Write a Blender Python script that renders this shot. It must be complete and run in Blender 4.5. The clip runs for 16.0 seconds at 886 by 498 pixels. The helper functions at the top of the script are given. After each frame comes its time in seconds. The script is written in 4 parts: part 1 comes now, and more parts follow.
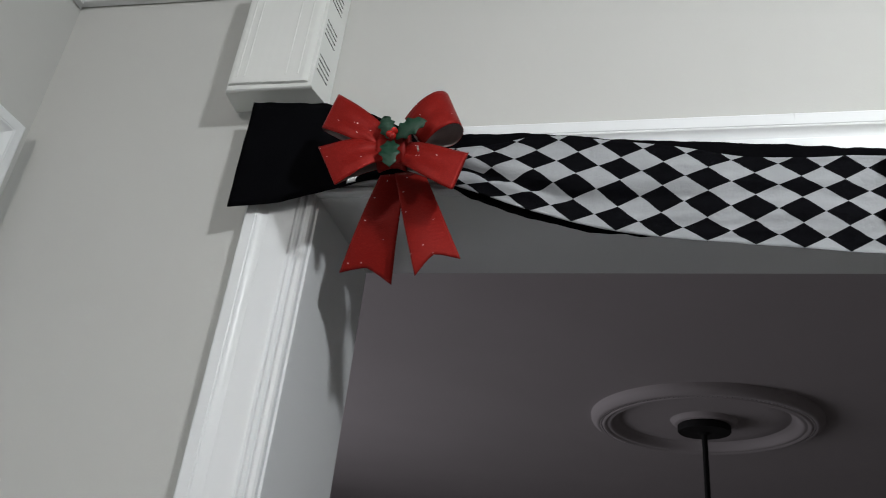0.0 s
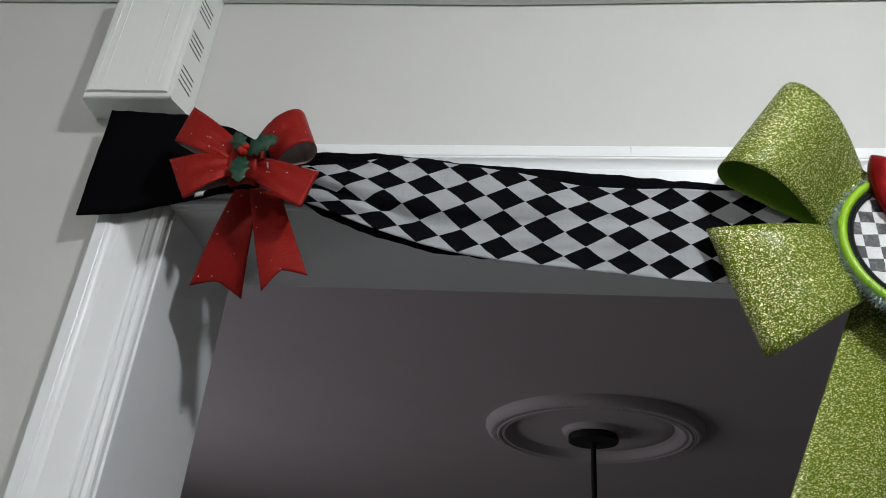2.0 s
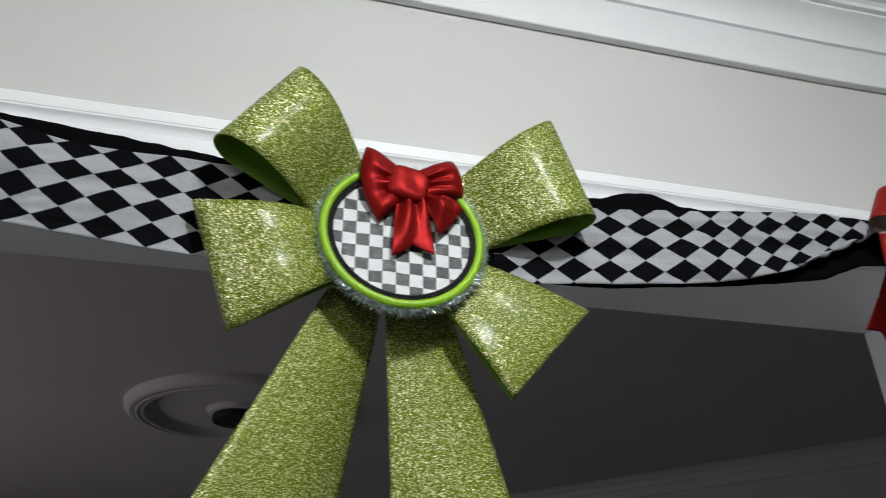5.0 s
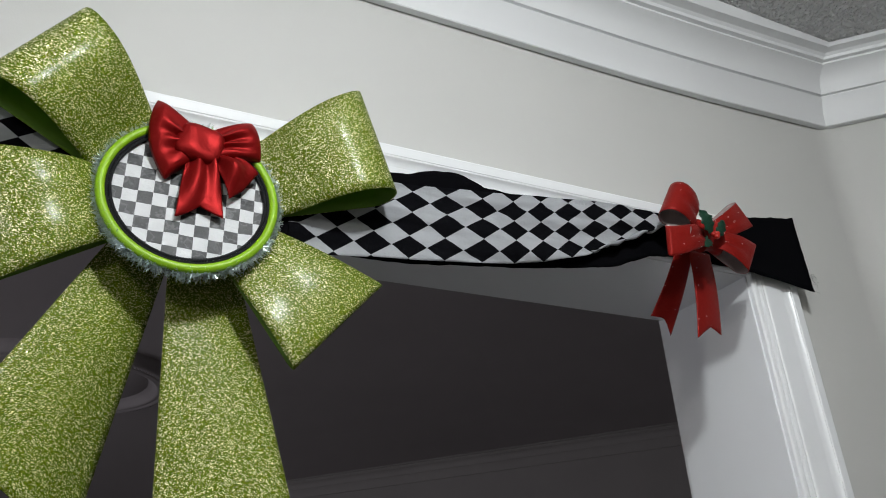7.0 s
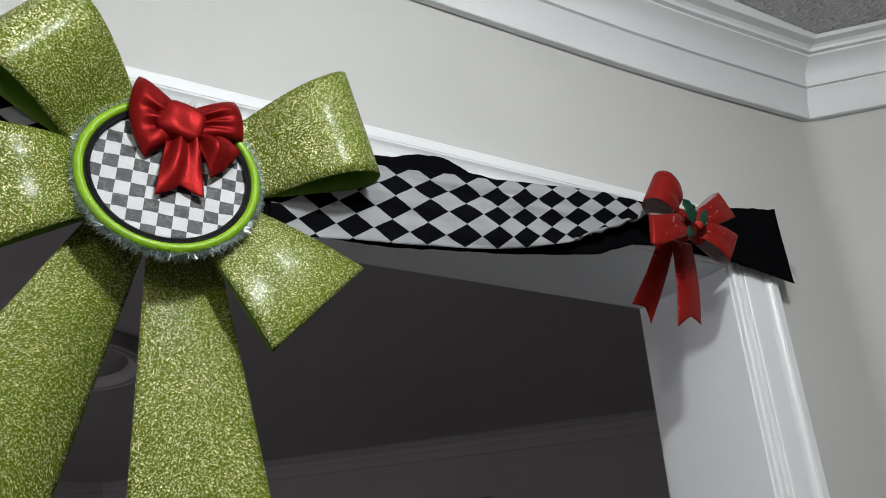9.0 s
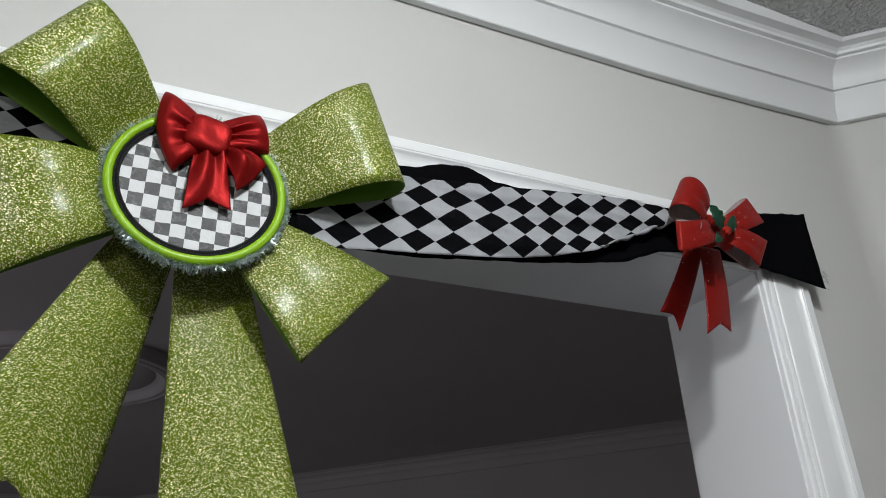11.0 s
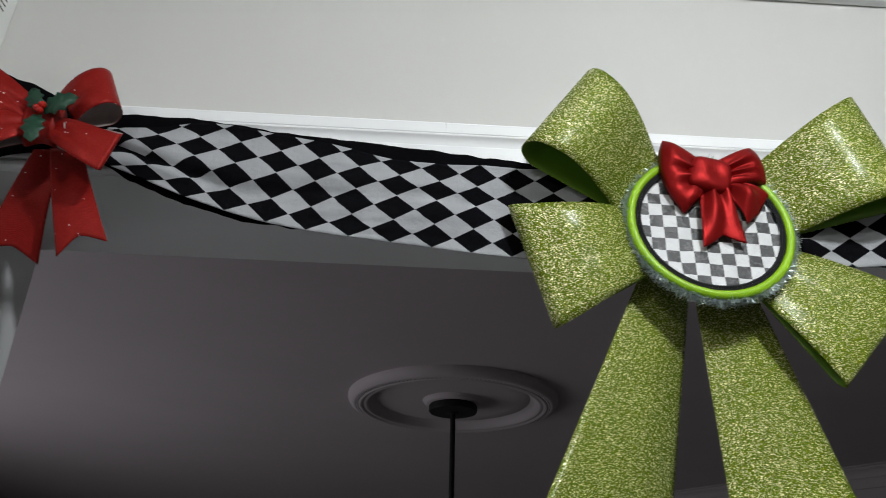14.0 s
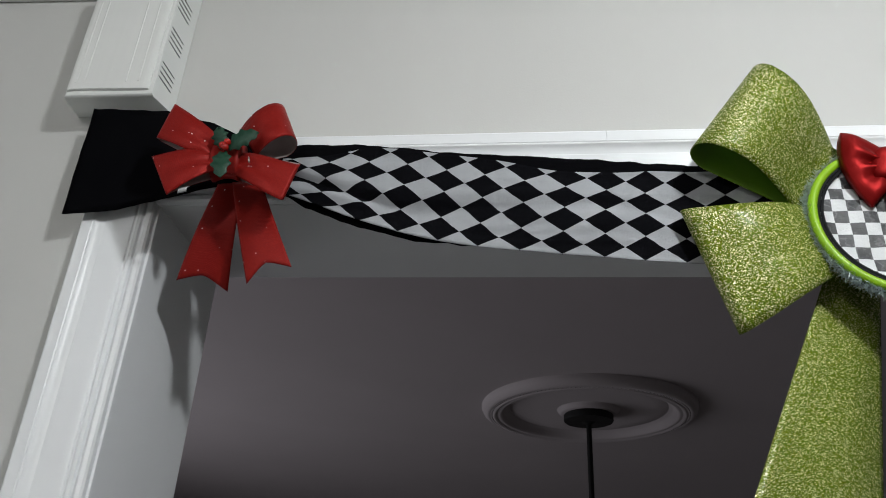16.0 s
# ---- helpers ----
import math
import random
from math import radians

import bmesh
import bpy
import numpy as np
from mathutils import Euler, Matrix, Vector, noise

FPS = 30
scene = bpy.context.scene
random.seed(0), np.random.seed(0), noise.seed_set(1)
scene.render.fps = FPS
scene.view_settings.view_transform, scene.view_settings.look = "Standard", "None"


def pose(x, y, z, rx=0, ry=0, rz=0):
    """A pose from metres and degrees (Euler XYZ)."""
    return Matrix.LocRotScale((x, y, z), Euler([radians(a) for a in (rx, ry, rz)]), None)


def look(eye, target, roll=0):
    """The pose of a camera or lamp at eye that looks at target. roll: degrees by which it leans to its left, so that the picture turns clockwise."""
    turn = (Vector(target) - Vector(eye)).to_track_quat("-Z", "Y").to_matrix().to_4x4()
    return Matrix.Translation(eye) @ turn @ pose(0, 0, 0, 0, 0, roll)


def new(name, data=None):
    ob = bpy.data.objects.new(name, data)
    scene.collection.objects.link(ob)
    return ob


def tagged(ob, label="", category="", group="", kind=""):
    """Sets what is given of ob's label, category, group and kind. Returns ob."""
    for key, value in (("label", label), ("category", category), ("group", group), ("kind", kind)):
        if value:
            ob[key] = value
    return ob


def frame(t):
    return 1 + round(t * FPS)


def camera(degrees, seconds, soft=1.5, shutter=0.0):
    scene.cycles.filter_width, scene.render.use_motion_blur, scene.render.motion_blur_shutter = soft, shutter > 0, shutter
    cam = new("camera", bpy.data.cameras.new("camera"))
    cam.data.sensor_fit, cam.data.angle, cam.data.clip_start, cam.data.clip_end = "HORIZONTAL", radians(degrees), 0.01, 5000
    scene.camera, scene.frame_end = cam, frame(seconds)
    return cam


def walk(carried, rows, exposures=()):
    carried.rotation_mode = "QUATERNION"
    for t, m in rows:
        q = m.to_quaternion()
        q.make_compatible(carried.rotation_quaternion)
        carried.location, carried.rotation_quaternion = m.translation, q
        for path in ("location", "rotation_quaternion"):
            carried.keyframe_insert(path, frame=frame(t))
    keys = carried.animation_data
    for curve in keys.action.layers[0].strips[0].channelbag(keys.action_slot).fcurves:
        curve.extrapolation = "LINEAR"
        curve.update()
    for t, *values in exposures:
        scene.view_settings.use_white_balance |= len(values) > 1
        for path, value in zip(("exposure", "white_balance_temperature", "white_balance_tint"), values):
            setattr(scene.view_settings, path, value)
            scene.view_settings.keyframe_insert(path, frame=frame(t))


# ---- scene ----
cam = camera(58.8, 16.0, soft=0.9, shutter=0.4)
PATH = [
    (0, (0.338, -0.728, 1.606), (-0.1, 0.986, 2.54), 6.5),
    (0.5, (0.341, -0.735, 1.608), (-0.01, 0.995, 2.549), 5.7),
    (1, (0.37, -0.735, 1.612), (0.083, 1.0, 2.565), 5.2),
    (1.5, (0.397, -0.736, 1.612), (0.153, 0.999, 2.576), 4.9),
    (2, (0.412, -0.741, 1.613), (0.183, 0.994, 2.581), 4.9),
    (2.5, (0.442, -0.753, 1.615), (0.241, 0.986, 2.582), 4.9),
    (3, (0.484, -0.762, 1.618), (0.375, 0.989, 2.577), 4.3),
    (3.5, (0.523, -0.761, 1.62), (0.529, 0.995, 2.577), 3.2),
    (4, (0.558, -0.754, 1.621), (0.735, 0.996, 2.574), 1.3),
    (4.5, (0.594, -0.748, 1.621), (0.943, 0.979, 2.567), -0.3),
    (5, (0.631, -0.742, 1.616), (1.13, 0.948, 2.563), -1.7),
    (5.2, (0.645, -0.738, 1.606), (1.19, 0.926, 2.574), -2.2),
    (7.3, (0.702, -0.759, 1.613), (1.559, 0.825, 2.482), -3.5),
    (7.5, (0.699, -0.761, 1.615), (1.567, 0.822, 2.475), -3.4),
    (8, (0.701, -0.761, 1.614), (1.577, 0.825, 2.461), -3.0),
    (8.5, (0.704, -0.756, 1.613), (1.581, 0.831, 2.457), -2.9),
    (11, (0.703, -0.749, 1.611), (1.519, 0.852, 2.487), -2.9),
    (11.5, (0.681, -0.749, 1.611), (1.452, 0.871, 2.493), -2.8),
    (12, (0.644, -0.741, 1.606), (1.292, 0.918, 2.515), -3.0),
    (12.5, (0.599, -0.739, 1.613), (1.079, 0.98, 2.516), -1.4),
    (13, (0.558, -0.747, 1.615), (0.886, 1.0, 2.532), -0.2),
    (13.5, (0.519, -0.75, 1.614), (0.712, 1.013, 2.537), 0.6),
    (14, (0.487, -0.747, 1.611), (0.56, 1.026, 2.533), 1.6),
    (14.5, (0.471, -0.747, 1.611), (0.475, 1.026, 2.535), 1.7),
    (15, (0.45, -0.749, 1.611), (0.36, 1.021, 2.537), 2.4),
    (15.5, (0.431, -0.753, 1.609), (0.268, 1.009, 2.541), 2.9),
    (16, (0.428, -0.755, 1.609), (0.213, 1.0, 2.544), 3.0),
]
walk(cam, [(t, look(eye, target, roll)) for t, eye, target, roll in PATH],
     exposures=[(0, 0.16), (1, 0.14), (2, 0.07), (3.5, 0.03), (5, 0.05), (7.3, 0.0), (11, 0.0), (12.5, 0.03), (14, 0.06), (16, 0.10)])

# ---------------------------------------------------------------- world, lamps, exposure
world = bpy.data.worlds.new("world")
scene.world = world
world.use_nodes = True
world.node_tree.nodes["Background"].inputs["Color"].default_value = (0.02, 0.02, 0.022, 1)
world.node_tree.nodes["Background"].inputs["Strength"].default_value = 0.2

lamp = bpy.data.lights.new("ceiling_lamp", "POINT")
lamp.energy, lamp.shadow_soft_size, lamp.color = 23.5, 0.040, (0.95, 0.99, 1.0)
lamp_ob = new("ceiling_lamp", lamp)
lamp_ob.location = (0.90, -0.97, 2.43)
# the same fixture's diffuser, which throws its light downward
diff = bpy.data.lights.new("ceiling_lamp_diffuser", "AREA")
diff.shape, diff.size, diff.energy, diff.color = "DISK", 0.13, 4.0, (0.95, 0.99, 1.0)
diff_ob = new("ceiling_lamp_diffuser", diff)
diff_ob.matrix_world = pose(0.90, -0.97, 2.45, 0, 0, 0)
# unseen lamp added far behind to fill the left wall, casing and shadows
rear = bpy.data.lights.new("rear_fill_lamp", "POINT")
rear.energy, rear.shadow_soft_size, rear.color = 25.0, 0.09, (1.0, 0.98, 0.95)
rear_ob = new("rear_fill_lamp", rear)
rear_ob.location = (-0.2, -2.4, 2.36)
# unseen area light added to light the dark room's ceiling from the west
glow = bpy.data.lights.new("west_fill_light", "AREA")
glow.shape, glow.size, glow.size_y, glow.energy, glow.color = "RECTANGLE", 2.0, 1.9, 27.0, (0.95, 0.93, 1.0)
glow_ob = new("west_fill_light", glow)
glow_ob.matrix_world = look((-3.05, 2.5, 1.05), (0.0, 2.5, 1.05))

# ---------------------------------------------------------------- materials


class Mat:
    """A small node material builder."""

    def __init__(self, name, color, rough=0.5, metal=0.0, spec=0.5):
        self.m = bpy.data.materials.new(name)
        self.m.use_nodes = True
        self.t = self.m.node_tree
        self.b = self.t.nodes["Principled BSDF"]
        self.b.inputs["Base Color"].default_value = (*color, 1)
        self.b.inputs["Roughness"].default_value = rough
        self.b.inputs["Metallic"].default_value = metal
        self.b.inputs["Specular IOR Level"].default_value = spec

    def n(self, kind, **kw):
        node = self.t.nodes.new(kind)
        for k, v in kw.items():
            if k in node.inputs:
                node.inputs[k].default_value = v
        return node

    def link(self, a, b):
        self.t.links.new(a, b)

    def coords(self, which="Object", scale=(1, 1, 1)):
        c = self.n("ShaderNodeTexCoord")
        m = self.n("ShaderNodeMapping")
        m.inputs["Scale"].default_value = scale
        self.link(c.outputs[which], m.inputs["Vector"])
        return m.outputs["Vector"]

    def noise(self, vec, scale, detail=4.0, rough=0.55):
        n = self.n("ShaderNodeTexNoise", Scale=scale, Detail=detail, Roughness=rough)
        self.link(vec, n.inputs["Vector"])
        return n.outputs["Fac"]

    def math(self, op, a, b=None, c=None):
        n = self.t.nodes.new("ShaderNodeMath")
        n.operation = op
        for i, v in enumerate((a, b, c)):
            if v is None:
                continue
            if isinstance(v, (int, float)):
                n.inputs[i].default_value = v
            else:
                self.link(v, n.inputs[i])
        return n.outputs[0]

    def ramp(self, fac, *stops):
        r = self.t.nodes.new("ShaderNodeValToRGB")
        e = r.color_ramp.elements
        while len(e) < len(stops):
            e.new(0.5)
        for el, (p, c) in zip(e, stops):
            el.position, el.color = p, (*c, 1)
        self.link(fac, r.inputs["Fac"])
        return r.outputs["Color"]

    def mix(self, fac, a, b):
        n = self.t.nodes.new("ShaderNodeMix")
        n.data_type = "RGBA"
        if isinstance(fac, (int, float)):
            n.inputs[0].default_value = fac
        else:
            self.link(fac, n.inputs[0])
        for sock, v in ((n.inputs[6], a), (n.inputs[7], b)):
            if isinstance(v, tuple):
                sock.default_value = (*v, 1)
            else:
                self.link(v, sock)
        return n.outputs[2]

    def color(self, sock):
        self.link(sock, self.b.inputs["Base Color"])

    def rough(self, sock):
        self.link(sock, self.b.inputs["Roughness"])

    def bump(self, height, strength=0.3, distance=0.001):
        n = self.t.nodes.new("ShaderNodeBump")
        n.inputs["Strength"].default_value = strength
        n.inputs["Distance"].default_value = distance
        self.link(height, n.inputs["Height"])
        self.link(n.outputs["Normal"], self.b.inputs["Normal"])
        return n


def wall_paint(name, a, b):
    m = Mat(name, a, 0.62, spec=0.35)
    v = m.coords()
    m.color(m.mix(m.ramp(m.noise(v, 2.3, 5), (0.3, (0, 0, 0)), (0.7, (1, 1, 1))), a, b))
    roller = m.noise(v, 420, 3)
    m.bump(m.math("ADD", roller, m.math("MULTIPLY", m.noise(v, 35, 3), 1.5)), 0.25, 0.0006)
    return m.m


def gloss_paint(name, a, rough=0.3):
    m = Mat(name, a, rough)
    v = m.coords()
    m.color(m.mix(m.noise(v, 5, 4), a, tuple(c * 0.96 for c in a)))
    m.rough(m.math("MULTIPLY_ADD", m.noise(v, 60, 4), 0.12, rough - 0.06))
    m.bump(m.noise(v, 90, 3), 0.08, 0.0005)
    return m.m


def textured_ceiling(name, a):
    m = Mat(name, a, 0.5)
    v = m.coords()
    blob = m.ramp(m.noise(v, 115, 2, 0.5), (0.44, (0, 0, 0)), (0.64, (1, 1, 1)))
    # shade in the stipple's hollows is put into the colour as well
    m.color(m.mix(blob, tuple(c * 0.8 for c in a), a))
    m.bump(blob, 1.0, 0.006)
    return m.m


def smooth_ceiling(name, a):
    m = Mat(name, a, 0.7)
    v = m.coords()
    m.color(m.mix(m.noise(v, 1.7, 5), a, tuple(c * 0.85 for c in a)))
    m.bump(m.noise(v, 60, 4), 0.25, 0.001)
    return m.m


def wood_floor(name):
    m = Mat(name, (0.3, 0.2, 0.12), 0.35)
    v = m.coords(scale=(1, 8, 1))
    m.color(m.ramp(m.noise(v, 6, 6, 0.6), (0.3, (0.060, 0.051, 0.045)), (0.7, (0.102, 0.090, 0.081))))
    m.bump(m.noise(v, 40, 4), 0.2, 0.001)
    return m.m


def vec(m, op, a, b=None, scale=None):
    n = m.t.nodes.new("ShaderNodeVectorMath")
    n.operation = op
    for k, v in ((0, a), (1, b)):
        if v is None:
            continue
        if isinstance(v, tuple):
            n.inputs[k].default_value = v
        else:
            m.link(v, n.inputs[k])
    if scale is not None:
        if isinstance(scale, (int, float)):
            n.inputs["Scale"].default_value = scale
        else:
            m.link(scale, n.inputs["Scale"])
    return n.outputs[0]


def glitter(name, base, dark, glint_flake, flake_b, cells=1320.0, tilt=0.70):
    """Ribbon coated with metal flakes: each cell is a flake with a tilt, tone and gloss of its own, and green film
    shows between them; the palest tone paints in glints.
    """
    m = Mat(name, base, 0.55, spec=0.12)
    v = m.coords("UV")
    warp = m.n("ShaderNodeTexNoise", Scale=1800.0, Detail=2.0)
    m.link(v, warp.inputs["Vector"])
    spot = vec(m, "ADD", vec(m, "SCALE", warp.outputs["Color"], scale=0.0006), v)
    vor = m.n("ShaderNodeTexVoronoi", Scale=cells)
    m.link(spot, vor.inputs["Vector"])
    two = m.n("ShaderNodeTexVoronoi", Scale=cells * 0.8)
    m.link(vec(m, "ADD", spot, (0.37, 0.11, 0.0)), two.inputs["Vector"])
    sep = m.n("ShaderNodeSeparateColor")
    m.link(vor.outputs["Color"], sep.inputs["Color"])
    sep2 = m.n("ShaderNodeSeparateColor")
    m.link(two.outputs["Color"], sep2.inputs["Color"])
    clump = m.math("MULTIPLY", m.noise(v, 300, 2), 0.7)
    metal = m.math("GREATER_THAN", m.math("ADD", clump, m.math("MULTIPLY_ADD", sep2.outputs[1], 0.25, sep.outputs[1])), 0.98)
    under = m.mix(m.noise(v, 24, 4), base, dark)
    film = m.mix(sep.outputs[0], under, tuple(c * 1.5 for c in base))
    # palest flakes carry part of the sparkle as painted colour
    tone = m.ramp(sep2.outputs[0], (0.56, (0, 0, 0)), (0.74, (1, 1, 1)))
    m.color(m.mix(metal, film, m.mix(tone, flake_b, glint_flake)))
    m.link(m.math("MULTIPLY", metal, 0.48), m.b.inputs["Metallic"])
    m.rough(m.math("ADD", m.math("MULTIPLY", metal, m.math("MULTIPLY_ADD", sep2.outputs[2], 0.14, -0.30)), 0.55))
    geo = m.n("ShaderNodeNewGeometry")
    lean = vec(m, "ADD", vec(m, "SUBTRACT", vor.outputs["Color"], (0.5, 0.76, 0.5)), vec(m, "SUBTRACT", two.outputs["Color"], (0.5, 0.5, 0.5)))
    lean = vec(m, "SCALE", lean, scale=m.math("MULTIPLY_ADD", metal, tilt * 0.92, tilt * 0.08))
    nor = vec(m, "NORMALIZE", vec(m, "ADD", geo.outputs["Normal"], lean))
    m.link(nor, m.b.inputs["Normal"])
    m.b.inputs["Coat Weight"].default_value = 0.15
    m.b.inputs["Coat Roughness"].default_value = 0.22
    return m.m


def lurex(name, base, dark):
    """Woven red ribbon with fine cross ribs and a few glints painted as near-white dots."""
    m = Mat(name, base, 0.45, spec=0.10)
    v = m.coords("UV")
    w = m.n("ShaderNodeTexWave", Scale=150.0, Distortion=0.6, Detail=1.0)
    m.link(v, w.inputs["Vector"])
    grain = m.noise(v, 900, 2)
    woven = m.mix(m.math("MULTIPLY", m.math("MULTIPLY_ADD", w.outputs["Fac"], 0.25, 0.8), grain), dark, base)
    vor = m.n("ShaderNodeTexVoronoi", Scale=850.0)
    m.link(v, vor.inputs["Vector"])
    sep = m.n("ShaderNodeSeparateColor")
    m.link(vor.outputs["Color"], sep.inputs["Color"])
    thread = m.math("MULTIPLY", m.math("GREATER_THAN", sep.outputs[1], 0.72), 0.10)
    # rare near-white cells are glints put into the base colour
    dot = m.math("GREATER_THAN", sep.outputs[0], 0.996)
    m.color(m.mix(dot, m.mix(thread, woven, (0.52, 0.05, 0.04)), (0.9, 0.8, 0.78)))
    m.rough(m.math("MULTIPLY_ADD", sep.outputs[0], 0.25, 0.28))
    m.link(m.math("MULTIPLY", sep.outputs[1], 0.36), m.b.inputs["Metallic"])
    m.bump(m.math("ADD", w.outputs["Fac"], m.math("MULTIPLY", sep.outputs[2], 1.6)), 0.14, 0.0005)
    return m.m


def cloth(name, a, b, weave=1500.0, rough=0.9, sheen=0.0):
    m = Mat(name, a, rough, spec=0.0)
    v = m.coords()
    m.color(m.mix(m.noise(v, 18, 5), a, b))
    m.b.inputs["Sheen Weight"].default_value = sheen
    m.bump(m.noise(v, weave, 2), 0.3, 0.0004)
    return m.m


def diamonds(name):
    """Black and white harlequin print; the print's cells follow the cloth's own coordinates."""
    m = Mat(name, (0.7, 0.7, 0.7), 0.85, spec=0.0)
    uv = m.n("ShaderNodeTexCoord")
    wob = m.n("ShaderNodeTexNoise", Scale=1.9, Detail=2.0)
    m.link(uv.outputs["UV"], wob.inputs["Vector"])
    sep = m.n("ShaderNodeSeparateXYZ")
    m.link(uv.outputs["UV"], sep.inputs[0])
    shift = m.math("MULTIPLY_ADD", wob.outputs["Fac"], 0.06, -0.03)
    fu = m.math("ABSOLUTE", m.math("SUBTRACT", m.math("FRACT", m.math("ADD", sep.outputs[0], m.math("ADD", shift, 100.5))), 0.5))
    fv = m.math("ABSOLUTE", m.math("SUBTRACT", m.math("FRACT", m.math("ADD", sep.outputs[1], m.math("ADD", shift, 100.5))), 0.5))
    edge = m.math("ADD", fu, fv)
    ink = m.ramp(edge, (0.490, (1, 1, 1)), (0.504, (0, 0, 0)))
    v = m.coords()
    white = m.mix(m.noise(v, 30, 4), (0.41, 0.42, 0.44), (0.35, 0.36, 0.38))
    m.color(m.mix(ink, white, (0.0055, 0.0055, 0.0068)))
    crease = m.noise(m.coords(scale=(4, 1, 22)), 1.0, 2, 0.4)
    m.bump(m.math("ADD", m.math("MULTIPLY", crease, 5.5), m.math("ADD", m.math("MULTIPLY", m.noise(v, 60, 4), 0.5), m.math("MULTIPLY", m.noise(v, 1400, 2), 0.10))), 0.7, 0.010)
    return m.m


def print_paper(name):
    """Checked foil paper: white squares and crumpled dark grey squares, the crumple's highlights painted in pale."""
    m = Mat(name, (0.7, 0.7, 0.7), 0.34)
    uv = m.n("ShaderNodeTexCoord")
    ch = m.n("ShaderNodeTexChecker", Scale=1.0)
    m.link(uv.outputs["UV"], ch.inputs["Vector"])
    v = m.coords()
    # pale crease lines paint the highlights along the folds into the colour
    fold = m.math("ABSOLUTE", m.math("SUBTRACT", m.noise(v, 48, 3, 0.6), 0.5))
    fold_glint = m.ramp(fold, (0.0, (1, 1, 1)), (0.035, (0, 0, 0)))
    dark = m.mix(m.noise(v, 170, 5, 0.75), (0.010, 0.011, 0.012), (0.062, 0.063, 0.066))
    dark = m.mix(m.math("MULTIPLY", fold_glint, 0.45), dark, (0.19, 0.19, 0.195))
    white = m.mix(m.noise(v, 90, 4), (0.68, 0.69, 0.70), (0.58, 0.59, 0.60))
    m.color(m.mix(ch.outputs["Fac"], dark, white))
    m.bump(m.noise(v, 130, 5, 0.7), 0.8, 0.002)
    return m.m


def satin(name, a, b):
    """Woven satin: a coloured directional lustre over a dark body."""
    m = Mat(name, a, 0.40, metal=0.55, spec=0.15)
    v = m.coords()
    m.color(m.mix(m.noise(v, 60, 4), a, b))
    m.rough(m.math("MULTIPLY_ADD", m.noise(v, 140, 3), 0.12, 0.39))
    m.bump(m.math("ADD", m.noise(v, 75, 3), m.math("MULTIPLY", m.noise(v, 1800, 2), 0.06)), 0.17, 0.005)
    return m.m


def plain(name, a, rough=0.4, metal=0.0, grain=200.0, vary=0.85):
    m = Mat(name, a, rough, metal)
    v = m.coords()
    m.color(m.mix(m.noise(v, grain, 4), a, tuple(c * vary for c in a)))
    m.rough(m.math("MULTIPLY_ADD", m.noise(v, grain * 0.4, 3), 0.15, rough - 0.07))
    return m.m


M_WALL = wall_paint("greige_wall_paint", (0.585, 0.585, 0.565), (0.555, 0.555, 0.535))
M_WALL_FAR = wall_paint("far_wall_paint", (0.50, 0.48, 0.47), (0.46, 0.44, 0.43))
M_TRIM = gloss_paint("white_trim_paint", (0.85, 0.865, 0.88), 0.33)
M_CROWN = gloss_paint("white_crown_paint", (0.78, 0.79, 0.80), 0.45)
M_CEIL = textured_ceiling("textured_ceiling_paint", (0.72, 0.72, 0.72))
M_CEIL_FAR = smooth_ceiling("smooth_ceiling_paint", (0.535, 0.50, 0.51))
M_FLOOR = wood_floor("oak_floor")
M_PLASTIC = gloss_paint("white_plastic", (0.78, 0.79, 0.77), 0.35)
M_GLITTER = glitter("lime_glitter_ribbon", (0.070, 0.118, 0.0006), (0.054, 0.096, 0.0005), (1.0, 0.94, 0.57), (0.160, 0.190, 0.003))
M_LIME = plain("lime_ribbon_back", (0.13, 0.27, 0.008), 0.5, grain=300)
M_LUREX = lurex("red_ribbon", (0.285, 0.013, 0.010), (0.190, 0.009, 0.007))
M_LUREX_IN = plain("red_ribbon_back", (0.44, 0.35, 0.34), 0.5, grain=1100, vary=0.4)
M_BLACK = cloth("black_cotton", (0.0026, 0.0026, 0.0034), (0.0050, 0.0050, 0.0058))
M_DIAMOND = diamonds("harlequin_cotton")
M_PAPER = print_paper("checked_paper")
M_SATIN = satin("red_satin", (0.275, 0.008, 0.008), (0.200, 0.005, 0.005))
M_HOOP = plain("lime_hoop", (0.27, 0.51, 0.006), 0.42, grain=120)
M_BRAID = plain("black_braid", (0.004, 0.005, 0.008), 0.85, grain=900, vary=0.4)
M_TINSEL = plain("silver_tinsel", (0.70, 0.80, 0.80), 0.3, 0.75, grain=500, vary=0.6)
M_HOLLY = plain("holly_green", (0.005, 0.055, 0.027), 0.5, grain=260, vary=0.6)
M_BERRY = plain("berry_red", (0.42, 0.014, 0.009), 0.2, grain=90)
M_IRON = plain("black_metal", (0.0025, 0.0025, 0.003), 0.75, 0.0, grain=80)
M_SLOT = plain("dark_slot", (0.014, 0.014, 0.014), 0.9)
M_CHROME = plain("brushed_metal", (0.6, 0.58, 0.55), 0.3, 1.0)

# ---------------------------------------------------------------- mesh helpers


def mesh_object(name, bm, material, smooth=False):
    me = bpy.data.meshes.new(name)
    bm.normal_update()
    bm.to_mesh(me)
    bm.free()
    for mat in material if isinstance(material, (list, tuple)) else (material,):
        me.materials.append(mat)
    if smooth:
        for p in me.polygons:
            p.use_smooth = True
    return new(name, me)


